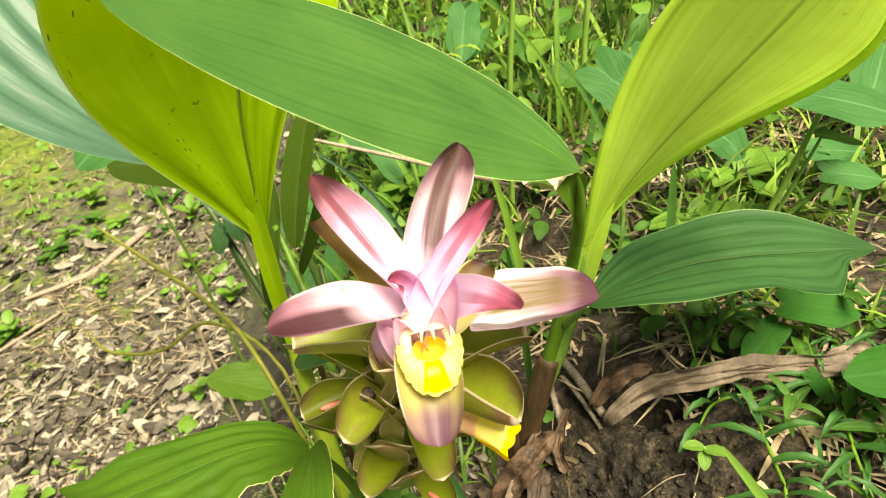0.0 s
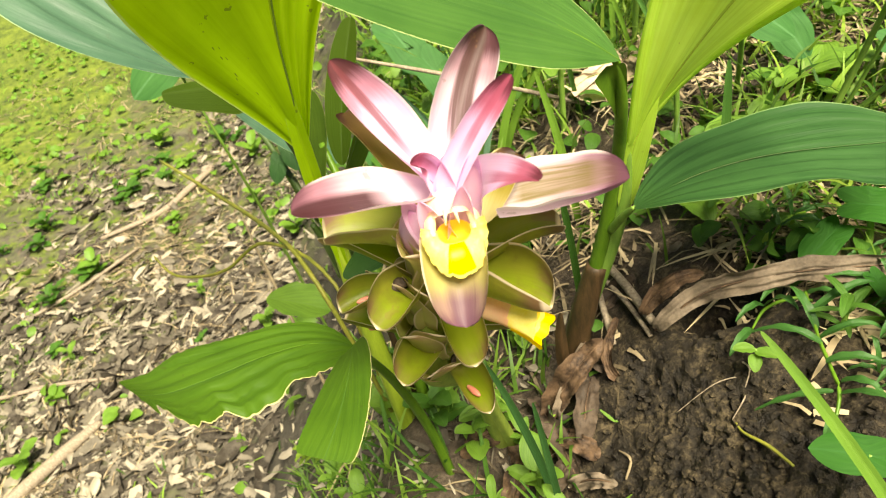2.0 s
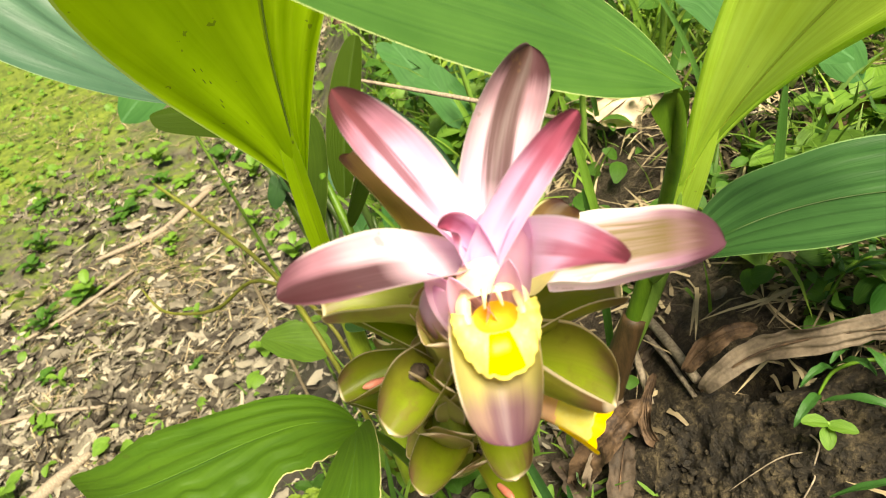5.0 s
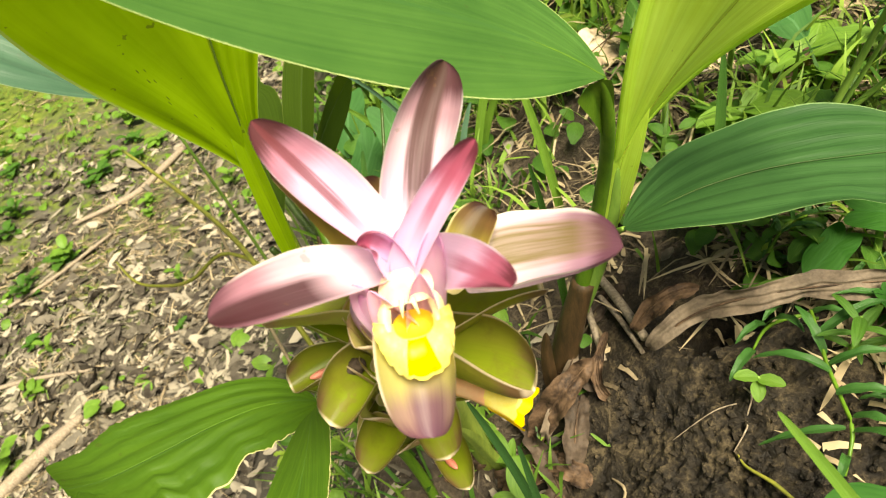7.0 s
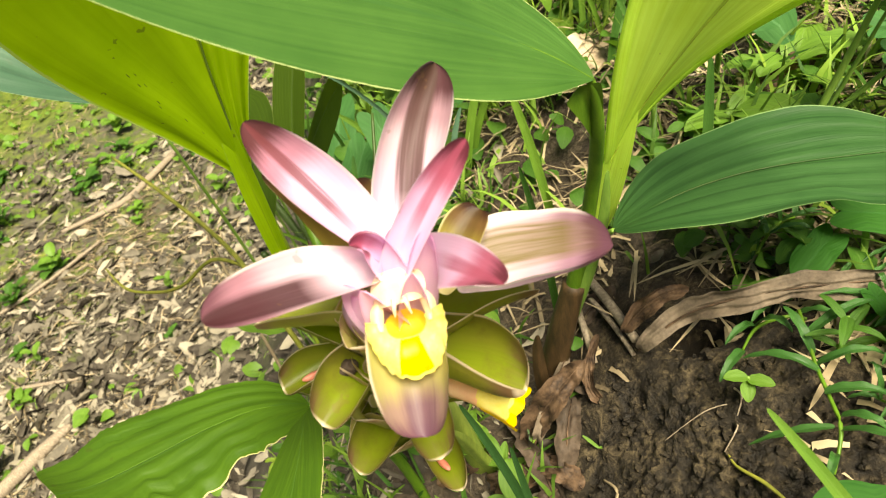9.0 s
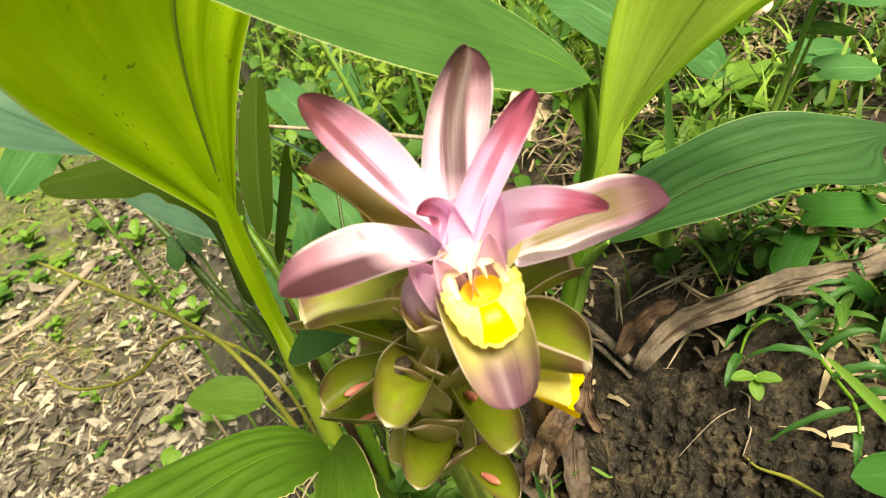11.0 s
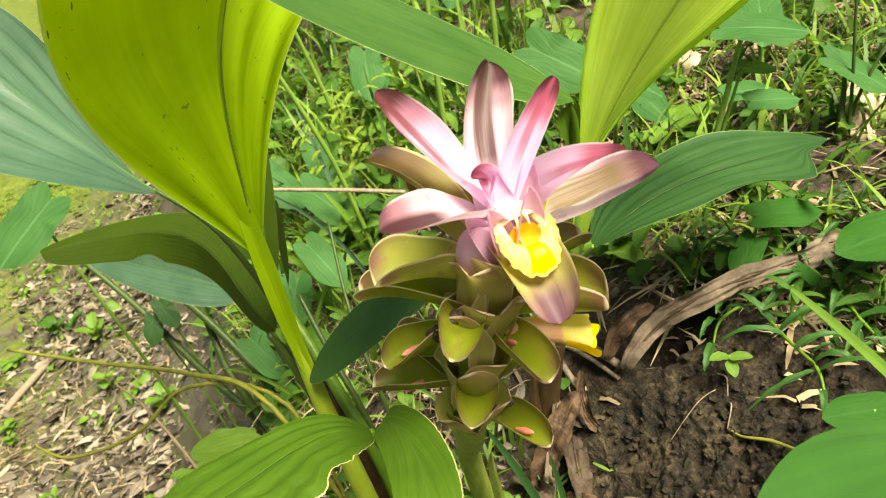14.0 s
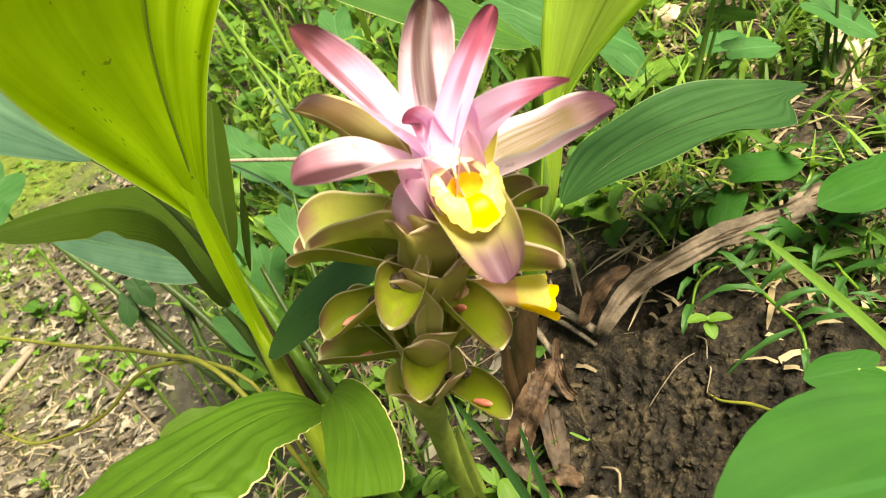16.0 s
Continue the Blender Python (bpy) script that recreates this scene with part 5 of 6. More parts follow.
stick("thin drooping yellow-green twig over the slope", [(-0.175, 0.1, -0.1), (-0.189, 0.13, 0.06), (-0.269, 0.233, 0.038), (-0.323, 0.249, 0.004), (-0.375, 0.289, -0.03), (-0.429, 0.335, -0.055), (-0.47, 0.388, -0.063)], [0.0014, 0.0016, 0.0018, 0.0018, 0.0017, 0.0016, 0.001], M_YELLOWSTEM, "twig")
stick("thin pale dead stalk", [lie(-0.29, 0.26, 0.02), (-0.36, 0.42, -0.13), (-0.46, 0.66, -0.2)], [0.002, 0.002, 0.0012], M_STRAW, "dry_stalk")
for a, b, r in (((0.076, -0.017, 0.063), (0.073, -0.03, 0.05), 0.0006), ((0.073, -0.03, 0.05), (0.06, -0.045, 0.043), 0.0005), ((0.075, -0.022, 0.056), (0.035, -0.02, 0.03), 0.0004)):
    mid = lie((a[0] + b[0]) / 2 + 0.003, (a[1] + b[1]) / 2, 0.003)
    stick("thin dry root thread on the clay", [a, mid, lie(b[0], b[1], 0.001)], [r, r, r * 0.7], M_STICK, "root")
stick("pale yellow-green straw on the clay", [(0.062, -0.044, 0.046), lie(0.062, -0.055, 0.002), lie(0.07, -0.07, 0.002), lie(0.077, -0.085, 0.003)], [0.0006, 0.0008, 0.0012, 0.0008], M_YELLOWSTEM, "straw")
stick("pale curled root on the clay", [lie(-0.003, -0.02, 0.002), lie(0.002, -0.032, 0.004), lie(-0.004, -0.042, 0.003)], [0.0006, 0.0011, 0.0008], M_STRAW, "root")
sprig = thing("fallen_sprig", "small yellow-green leaf pair fallen on the clay", "leaf")
c0 = Vector(lie(0.0, 0.0, 0.003))
for d in ((-0.0085, 0.008, 0.006), (0.0125, 0.001, 0.002)):
    d = Vector(d)
    blade("leaflet", sprig, M_FRESH, [c0, c0 + d * 0.33, c0 + d * 0.66, c0 + d], 0.0013, rise=0.3, fall=0.4, nu=2, ns=8)


# ---- weeds ----
def weed(label, base, leaves, mat=None, stems=None, name="weed", stem_mat=None, top=None):
    """A weed: a stem from its base, and leaves given as (start, way, length, half width, droop)."""
    ob = thing(name, label, "weed", "weeds among the litter")
    base = Vector(base)
    if top is not None:
        top = Vector(top)
        tube("stem", ob, stem_mat or M_STEM, [base, base.lerp(top, 0.5) + Vector((0.002, 0.001, 0)), top], [0.0016, 0.0013, 0.0009], sides=7)
    for start, way, length, half, droop in leaves:
        s, w = Vector(start), Vector(way).normalized()
        end = s + w * length
        blade("leaf", ob, mat or M_WEED, [s, s + w * length * 0.33 + Vector((0, 0, droop * 0.5)), s + w * length * 0.68 + Vector((0, 0, droop * 0.6)), end - Vector((0, 0, droop))], half, rise=0.5, fall=0.65, fold=0.2, nu=4, ns=14, pleat=0.0003, wave=half * 0.08, seed=length * 900)
    return ob


def rosette(rnd, label, base, count, long_range, half_share, rise, mat, name="weed", height=0.0):
    base = Vector(base)
    leaves = []
    for i in range(count):
        a = i * 2.4 + rnd.uniform(-0.4, 0.4)
        up = rise * rnd.uniform(0.6, 1.3)
        ln = rnd.uniform(*long_range)
        leaves.append((base + Vector((0, 0, height * i / max(1, count - 1))), (math.cos(a), math.sin(a), up), ln, ln * half_share * rnd.uniform(0.85, 1.15), ln * rnd.uniform(0.06, 0.22)))
    return weed(label, base, leaves, mat, name=name, top=base + Vector((0, 0, max(height, 0.004))))


rnd = random.Random(11)
weed("three-leaved pale green seedling on the clay", lie(0.08, -0.022), [((0.079, -0.024, 0.082), (-1, 0.15, 0.2), 0.013, 0.0042, 0.001), ((0.079, -0.024, 0.08), (0.8, -0.5, 0.1), 0.014, 0.0042, 0.001), ((0.079, -0.024, 0.078), (-0.3, -0.9, -0.3), 0.011, 0.004, 0.001)], M_FRESH, top=(0.079, -0.024, 0.082))


def creeping_weed(label, run, leaves, half=0.0028):
    """A weed whose stem creeps along the ground, with long narrow leaves from its nodes."""
    ob = thing("creeping_weed", label, "weed", "creeping weeds by the clay")
    tube("stem", ob, M_DARKPET, run, [0.0011] * (len(run) - 1) + [0.0007], sides=8)
    for i, (a, b) in enumerate(leaves):
        a, b = Vector(a), Vector(b)
        lift = Vector((0, 0, 0.006 + 0.003 * (i % 3)))
        blade("leaf", ob, M_CREEP, [a, a.lerp(b, 0.35) + lift, a.lerp(b, 0.7) + lift, b], half * (0.85 + 0.1 * (i % 4)), rise=0.3, fall=0.6, fold=0.4, nu=4, ns=22, wave=0.0006, waves=3, seed=i)
    return ob


M_CREEP = leaf_material("dark creeping leaf", (0.02, 0.075, 0.012), (0.05, 0.14, 0.03), (0.08, 0.2, 0.02), 0.25, 0.35, 10, (0.06, 0.14, 0.04), None, 0.15, 0.5, gloss=0.25)
creeping_weed("dark green narrow-leaved weed creeping over the clay edge", [(0.12, 0.005, 0.09), (0.115, -0.013, 0.092), (0.111, -0.031, 0.09), (0.108, -0.05, 0.09), (0.104, -0.068, 0.09), (0.093, -0.085, 0.082)],
    [((0.102, -0.066, 0.09), (0.068, -0.053, 0.065)), ((0.108, -0.061, 0.09), (0.122, -0.077, 0.094)), ((0.111, -0.035, 0.09), (0.081, -0.012, 0.082)), ((0.107, -0.047, 0.09), (0.13, -0.058, 0.097)), ((0.097, -0.077, 0.086), (0.086, -0.09, 0.083)), ((0.111, -0.031, 0.09), (0.141, -0.039, 0.098)), ((0.113, -0.024, 0.09), (0.109, 0.003, 0.1)), ((0.115, -0.013, 0.092), (0.15, -0.01, 0.105)), ((0.104, -0.068, 0.09), (0.125, -0.095, 0.1))])
creeping_weed("dark green narrow-leaved weed creeping through dry straw", [(0.175, 0.02, 0.09), (0.165, -0.005, 0.095), (0.158, -0.03, 0.096), (0.15, -0.055, 0.094), (0.145, -0.08, 0.09)],
    [((0.165, -0.005, 0.095), (0.13, 0.005, 0.1)), ((0.16, -0.02, 0.095), (0.2, -0.03, 0.105)), ((0.158, -0.03, 0.096), (0.135, -0.045, 0.1)), ((0.152, -0.05, 0.094), (0.18, -0.075, 0.1)), ((0.15, -0.055, 0.094), (0.12, -0.07, 0.095)), ((0.145, -0.08, 0.09), (0.14, -0.11, 0.09)), ((0.17, 0.01, 0.093), (0.205, 0.015, 0.11))])
creeping_weed("dark green narrow-leaved weed beside the arched dead leaf", [(0.125, 0.004, 0.082), (0.115, 0.008, 0.083), (0.1, 0.01, 0.076), (0.09, 0.004, 0.066)],
    [((0.11, 0.018, 0.082), (0.094, 0.006, 0.088)), ((0.1, 0.012, 0.076), (0.078, 0.002, 0.078)), ((0.1, 0.012, 0.076), (0.11, -0.008, 0.09)), ((0.09, 0.004, 0.066), (0.07, -0.012, 0.064)), ((0.118, 0.006, 0.084), (0.134, -0.008, 0.095))])
crnd = random.Random(77)
for x, y, turn, steps in ((0.15, 0.02, -0.6, 4), (0.19, 0.03, -2.2, 5), (0.155, -0.1, 1.9, 5), (0.21, -0.03, 3.4, 5), (0.12, 0.06, 0.2, 4), (0.2, 0.08, -1.2, 6), (0.24, 0.03, -2.6, 6)):
    run, leaves = [], []
    for i in range(steps):
        run.append(lie(x, y, 0.012 + 0.006 * math.sin(i * 1.1)))
        for sgn in (-1, 1):
            w = turn + sgn * crnd.uniform(0.5, 1.2)
            ln = crnd.uniform(0.012, 0.028)
            leaves.append((run[-1], (run[-1][0] + ln * math.cos(w), run[-1][1] + ln * math.sin(w), run[-1][2] + crnd.uniform(-0.004, 0.014))))
        turn += crnd.uniform(-0.35, 0.35)
        x, y = x + 0.013 * math.cos(turn), y + 0.013 * math.sin(turn)
    creeping_weed("green narrow-leaved weed creeping through dry straw", run, leaves, 0.0019)
rosette(rnd, "lance-leaved weed among dry straw", lie(0.13, -0.02), 8, (0.014, 0.026), 0.12, 0.3, M_WEED, height=0.03)
rosette(rnd, "lance-leaved weed among dry straw", lie(0.175, -0.045), 8, (0.018, 0.034), 0.11, 0.25, M_WEED, height=0.03)
rosette(rnd, "lance-leaved weed among dry straw", lie(0.2, 0.05), 8, (0.02, 0.042), 0.11, 0.4, M_WEED, height=0.03)
rosette(rnd, "light green broad-leaved weed", lie(0.155, 0.175), 6, (0.035, 0.055), 0.27, 0.35, M_FRESH, height=0.025)
rosette(rnd, "light green broad-leaved weed", lie(0.22, 0.215), 6, (0.035, 0.055), 0.27, 0.3, M_FRESH, height=0.02)
for x, y in ((-0.075, -0.05), (-0.095, -0.02), (-0.045, -0.055), (-0.11, -0.06), (-0.14, -0.03), (-0.065, 0.02)):
    rosette(rnd, "small bright green weed under the flower spike", lie(x, y), 7, (0.012, 0.026), 0.2, 0.7, M_FRESH, height=0.02)
rosette(rnd, "light green broad-leaved weed", lie(0.09, 0.13), 5, (0.025, 0.04), 0.3, 0.3, M_FRESH, height=0.015)
for x, y, m in ((-0.06, -0.012, M_FRESH), (-0.125, 0.07, M_FRESH), (-0.165, 0.1, M_WEED), (-0.085, 0.05, M_FRESH), (-0.19, 0.16, M_FRESH), (-0.05, 0.12, M_FRESH), (-0.1, 0.2, M_FRESH), (-0.14, 0.3, M_FRESH), (-0.03, 0.22, M_WEED), (-0.07, 0.3, M_WEED)):
    rosette(rnd, "small light green weed at the foot of the plants" if m is M_FRESH else "small green weed at the foot of the plants", lie(x, y), 7, (0.014, 0.03), 0.28, 0.5, m, height=0.02)
weed("weed with a pale green toothed leaf", lie(-0.2, 0.2), [((-0.235, 0.23, -0.06), (-1, 0.25, 0.35), 0.07, 0.024, 0.004)], M_FRESH, top=(-0.235, 0.23, -0.06))
for x, y, n, ln in ((-1.265, 0.727, 6, 0.075), (-1.311, 1.444, 7, 0.06), (-0.803, 1.8, 7, 0.07), (-1.413, 1.319, 8, 0.06), (-1.305, 2.236, 9, 0.08), (-0.55, 1.15, 7, 0.06), (-0.62, 0.9, 6, 0.05), (-1.0, 2.1, 8, 0.07), (-1.6, 1.75, 8, 0.06), (-0.9, 1.2, 5, 0.04), (-1.25, 1.05, 5, 0.04), (-0.75, 1.5, 6, 0.05)):
    rosette(rnd, "small green weed growing through leaf litter", lie(x, y), n, (ln * 0.6, ln), 0.3, 0.6, M_FRESH if n != 8 else M_WEED, height=0.05)


wrnd = random.Random(19)
for i in range(26):
    x, y = wrnd.uniform(-2.0, -0.85), wrnd.uniform(0.7, 2.3)
    ln = wrnd.uniform(0.03, 0.065)
    rosette(wrnd, "bluish green weed spreading over leaf litter" if i % 3 else "light green weed spreading over leaf litter", lie(x, y), wrnd.choice((6, 8, 9)), (ln * 0.5, ln), 0.32, 0.35, M_WEED if i % 3 else M_FRESH, height=0.025)


def blade_of_grass(label, base, tip, half, bow, mat=None, name="grass_blade"):
    b, t = Vector(base), Vector(tip)
    m = b.lerp(t, 0.5) + Vector(bow)
    ob = thing(name, label, "grass", "single grass blades")
    blade("blade", ob, mat or M_FRESH, [b, b.lerp(m, 0.67), m.lerp(t, 0.33), t], half, rise=0.12, fall=0.35, fold=0.35, nu=2, ns=22, up=(0.1, -1, 0.4))
    return ob


blade_of_grass("long bright green grass blade with a cut tip", (0.105, -0.215, 0.06), (0.031, -0.117, 0.214), 0.0033, (0.005, 0.0, 0.018))
blade_of_grass("narrow green grass blade by the flower stem", lie(-0.05, -0.03), (-0.077, -0.005, 0.09), 0.0032, (0.004, 0, 0.012), M_RIGHT)
blade_of_grass("narrow green grass blade by the flower stem", lie(-0.048, -0.045), (-0.054, -0.037, 0.088), 0.0026, (0.0, 0, 0.01), M_RIGHT)
grnd = random.Random(31)
for x, y in ((-0.05, -0.04), (-0.045, -0.06), (-0.09, -0.03), (-0.11, -0.04), (-0.13, 0.0), (-0.15, 0.03), (-0.18, 0.05), (-0.2, 0.1), (-0.16, 0.12), (-0.1, 0.0), (-0.24, 0.14), (-0.12, 0.03), (-0.07, -0.06), (-0.22, 0.04)):
    for k in range(3):
        g, a, ln = Vector(lie(x + grnd.uniform(-0.006, 0.006), y + grnd.uniform(-0.006, 0.006))), grnd.uniform(0, 6.283), grnd.uniform(0.025, 0.06)
        blade_of_grass("short green grass blade below the spike", g, g + Vector((ln * 0.6 * math.cos(a), ln * 0.6 * math.sin(a), ln * 0.7)), grnd.uniform(0.0011, 0.0022), (0, 0, ln * 0.12), (M_FRESH, M_WEED, M_LEAF)[k])
blade_of_grass("upright green blade beside the young leaf", lie(0.115, 0.125), (0.118, 0.135, 0.182), 0.0042, (0.0, 0, 0.008), M_LEAF)
blade_of_grass("upright green blade behind the flower", lie(0.0, 0.1), (-0.012, 0.09, 0.17), 0.003, (0.004, 0, 0.008), M_LEAF)
blade_of_grass("upright green blade behind the flower", lie(0.02, 0.2), (0.0, 0.22, 0.16), 0.004, (0.004, 0, 0.008), M_FRESH)
for i in range(26):
    x, y = rnd.uniform(-0.2, 0.16), rnd.uniform(0.26, 0.6)
    ln, a = rnd.uniform(0.1, 0.24), rnd.uniform(0, 6.283)
    b = Vector(lie(x, y))
    blade_of_grass("long green grass blade among taller weeds", b, b + Vector((0.45 * ln * math.cos(a), 0.35 * ln * math.sin(a), ln * 0.85)), rnd.uniform(0.0022, 0.005), (0.1 * ln * math.cos(a) * -1, 0, ln * 0.15), (M_FRESH, M_LEAF, M_FRESH, M_BLUE)[i % 4])


# ---- heart-shaped leaves on stalks ----
def heart_plant(label, base, centre, way, normal, size, mat=None, dark=False, stem=0.0022):
    ob = thing("heart_leaved_plant", label, "plant", "heart-leaved plants")
    c, n = Vector(centre), Vector(normal).normalized()
    w = Vector(way)
    w = (w - n * w.dot(n)).normalized()
    side = w.cross(n)
    verts, faces, uvs = [], [], []
    rings, steps = 8, 44
    for i in range(rings + 1):
        r = i / rings
        for j in range(steps):
            a = 2 * math.pi * j / steps
            k = abs(((a / math.pi) + 1) % 2 - 1)
            rad = (0.62 + 0.38 * math.cos(a) ** 2 * (1 if math.cos(a) > 0 else 0.35)) * (1 + 0.12 * math.cos(2 * a)) - 0.42 * max(0, 1 - (math.pi - a if a < math.pi else a - math.pi) / 0.5)
            if a < 0.5 or a > 2 * math.pi - 0.5:
                rad += 0.14 * (1 - min(a, 2 * math.pi - a) / 0.5) ** 2
            rad *= r
            lift = 0.10 * abs(math.sin(a)) * rad + 0.02 * math.sin(7 * a) * r * r - 0.14 * r * r * max(0, math.cos(a))
            verts.append(c + size * (w * rad * math.cos(a) + side * rad * math.sin(a) * 0.86 + n * lift))
            uvs.append((0.5 + 0.5 * math.sin(a) * r, 0.5 + 0.48 * math.cos(a) * r))
    for i in range(rings):
        for j in range(steps):
            q = (j + 1) % steps
            faces.append((i * steps + j, i * steps + q, (i + 1) * steps + q, (i + 1) * steps + j))
    mesh_object("leaf", verts, faces, mat or M_TARO, ob, uvs)
    b = Vector(base)
    tube("stalk", ob, M_DARKSTEM if dark else M_STEM, [b, b.lerp(c, 0.5) + Vector((0.004, 0.003, 0)), c - n * 0.001], [stem * 1.15, stem, stem * 0.65], sides=8)
    return ob


heart_plant("bright green heart-shaped leaf low over the clay", lie(0.1, -0.24), (0.0125, -0.2055, 0.1955), (-0.85, 0.2, 0.12), (0.1, -0.5, 0.85), 0.055, M_HEART)
heart_plant("green rounded leaf low over the clay", lie(0.13, -0.13), (0.093, -0.112, 0.104), (-0.9, 0.3, 0.1), (0.0, -0.35, 0.9), 0.02, M_HEART)
heart_plant("green pointed leaf at the clay edge", lie(0.22, -0.05), (0.19, -0.04, 0.136), (-0.9, 0.1, 0.1), (0.0, -0.3, 0.95), 0.034, M_HEART)
heart_plant("round dull green leaf with insect holes", lie(0.17, 0.03), (0.172, 0.042, 0.116), (0.9, -0.4, 0.0), (-0.1, -0.3, 0.95), 0.027, M_HEART)
heart_plant("round green leaf near the ground", lie(0.14, 0.03), (0.149, 0.038, 0.1), (-0.8, -0.5, -0.1), (-0.1, -0.35, 0.92), 0.021, M_HEART)
heart_plant("round green leaf near the ground", lie(0.15, 0.0), (0.155, -0.005, 0.1), (0.4, -0.8, -0.1), (0.1, -0.5, 0.85), 0.012, M_HEART)
heart_plant("bluish green heart-shaped leaf on a stalk", lie(0.29, 0.1), (0.305, 0.112, 0.165), (0.5, -0.7, -0.3), (0.1, -0.5, 0.85), 0.032, None, True)
heart_plant("bluish green heart-shaped leaf on a stalk", lie(0.34, 0.24), (0.35, 0.255, 0.175), (-0.5, -0.7, -0.1), (0.0, -0.35, 0.95), 0.042)
heart_plant("bluish green heart-shaped leaf on a stalk", lie(0.17, 0.34), (0.163, 0.33, 0.172), (0.2, -0.6, -0.5), (-0.2, -0.7, 0.6), 0.034)
heart_plant("broad bluish green heart-shaped leaf on a thick stalk", lie(0.175, 0.13), (0.206, 0.111, 0.226), (0.75, -0.5, 0.0), (-0.05, -0.35, 0.93), 0.036, stem=0.0024)
heart_plant("bluish green heart-shaped leaf on a thick stalk", lie(0.185, 0.145), (0.238, 0.125, 0.156), (0.85, -0.3, 0.0), (0.0, -0.4, 0.9), 0.024, stem=0.002)
heart_plant("dark drooping heart-shaped leaf on a stalk", lie(0.19, 0.14), (0.225, 0.135, 0.185), (0.8, -0.1, -0.3), (0.3, 0.5, 0.8), 0.025, M_RIGHT, stem=0.0016)
heart_plant("light green rounded leaf with dew behind the arching leaf", lie(0.11, 0.21), (0.096, 0.199, 0.222), (0.4, -0.6, -0.3), (-0.3, -0.65, 0.7), 0.04)
heart_plant("light green rounded leaf behind the young leaf", lie(0.17, 0.24), (0.15, 0.2, 0.19), (0.6, -0.5, -0.3), (0.1, -0.6, 0.8), 0.038)
heart_plant("bluish green heart-shaped leaf on a stalk", lie(0.22, 0.27), (0.208, 0.256, 0.142), (0.3, -0.5, -0.5), (-0.1, -0.7, 0.6), 0.034)
heart_plant("bluish green heart-shaped leaf on a stalk", lie(0.26, 0.2), (0.27, 0.19, 0.135), (0.9, -0.2, 0.0), (0.0, -0.4, 0.9), 0.026)
heart_plant("broad green leaf behind the bluish leaf", lie(-0.345, 0.5), (-0.366, 0.455, 0.15), (-0.75, -0.25, -0.5), (0.05, -0.75, 0.6), 0.05)
heart_plant("dark green round leaf over the slope", lie(-0.345, 0.7), (-0.353, 0.692, -0.128), (0.2, -0.5, -0.5), (0.1, -0.7, 0.6), 0.03, M_RIGHT)
heart_plant("dark green round leaf over the slope", lie(-0.36, 0.71), (-0.378, 0.695, -0.15), (-0.2, -0.5, -0.5), (0.1, -0.7, 0.6), 0.028, M_RIGHT)
for i in range(14):
    x, y = rnd.uniform(-0.15, 0.75), rnd.uniform(0.5, 1.1)
    g = Vector(lie(x, y))
    heart_plant("green heart-shaped leaf among taller weeds", g, g + Vector((0.01, -0.01, rnd.uniform(0.06, 0.16))), (rnd.uniform(-1, 1), -0.6, -0.3), (rnd.uniform(-0.3, 0.3), -0.6, 0.75), rnd.uniform(0.025, 0.05))

for x, y, up, sz, turn in ((-0.13, 0.44, 0.13, 0.04, 0.3), (-0.17, 0.5, 0.1, 0.045, -0.5), (-0.1, 0.56, 0.12, 0.05, 0.6), (-0.2, 0.62, 0.14, 0.05, -0.2), (-0.07, 0.68, 0.1, 0.045, 0.1), (-0.24, 0.52, 0.12, 0.045, 0.4), (-0.03, 0.5, 0.05, 0.03, -0.6), (-0.15, 0.75, 0.16, 0.06, 0.5)):
    g = Vector(lie(x, y))
    heart_plant("soft bluish green broad leaf behind the spike", g, g + Vector((0.01, -0.02, up)), (turn, -0.7, -0.4), (turn * 0.4, -0.6, 0.75), sz)

# ---- dark stalks of tall weeds ----
for pts, r in (
    ([lie(0.3, 0.1), (0.305, 0.105, 0.16), (0.312, 0.115, 0.23), (0.318, 0.12, 0.29)], 0.0017),
    ([(0.303, 0.102, 0.13), (0.325, 0.1, 0.17), (0.36, 0.1, 0.22), (0.4, 0.1, 0.27)], 0.0015),
    ([(0.302, 0.101, 0.12), (0.33, 0.115, 0.145), (0.36, 0.12, 0.165)], 0.0013),
):
    stick("dark bare stalk of a tall weed", pts, [r * (1 - 0.2 * i) for i in range(len(pts))], M_DARKSTEM, "stalk")
for x, y, h, lean in ((0.124, 0.387, 0.3, 0.03), (0.036, 0.34, 0.28, 0.02), (-0.02, 0.6, 0.3, -0.03), (0.2, 0.62, 0.3, 0.02), (0.16, 0.75, 0.35, -0.02), (0.28, 0.7, 0.35, 0.03), (-0.05, 0.45, 0.3, -0.05), (0.4, 0.6, 0.3, 0.02)):
    g = Vector(lie(x, y, -0.005))
    stick("green upright stalk among taller weeds", [g, g + Vector((lean * 0.3, 0, h * 0.5)), g + Vector((lean, 0, h))], [0.0032, 0.003, 0.0022], M_STEM, "stalk")


# ---- ferny yellow-green weed ----
def lobed(s, f):
    """Rounded lobes along a small leaf."""
    return 0.55 + 0.45 * abs(math.sin(s * 11.0))


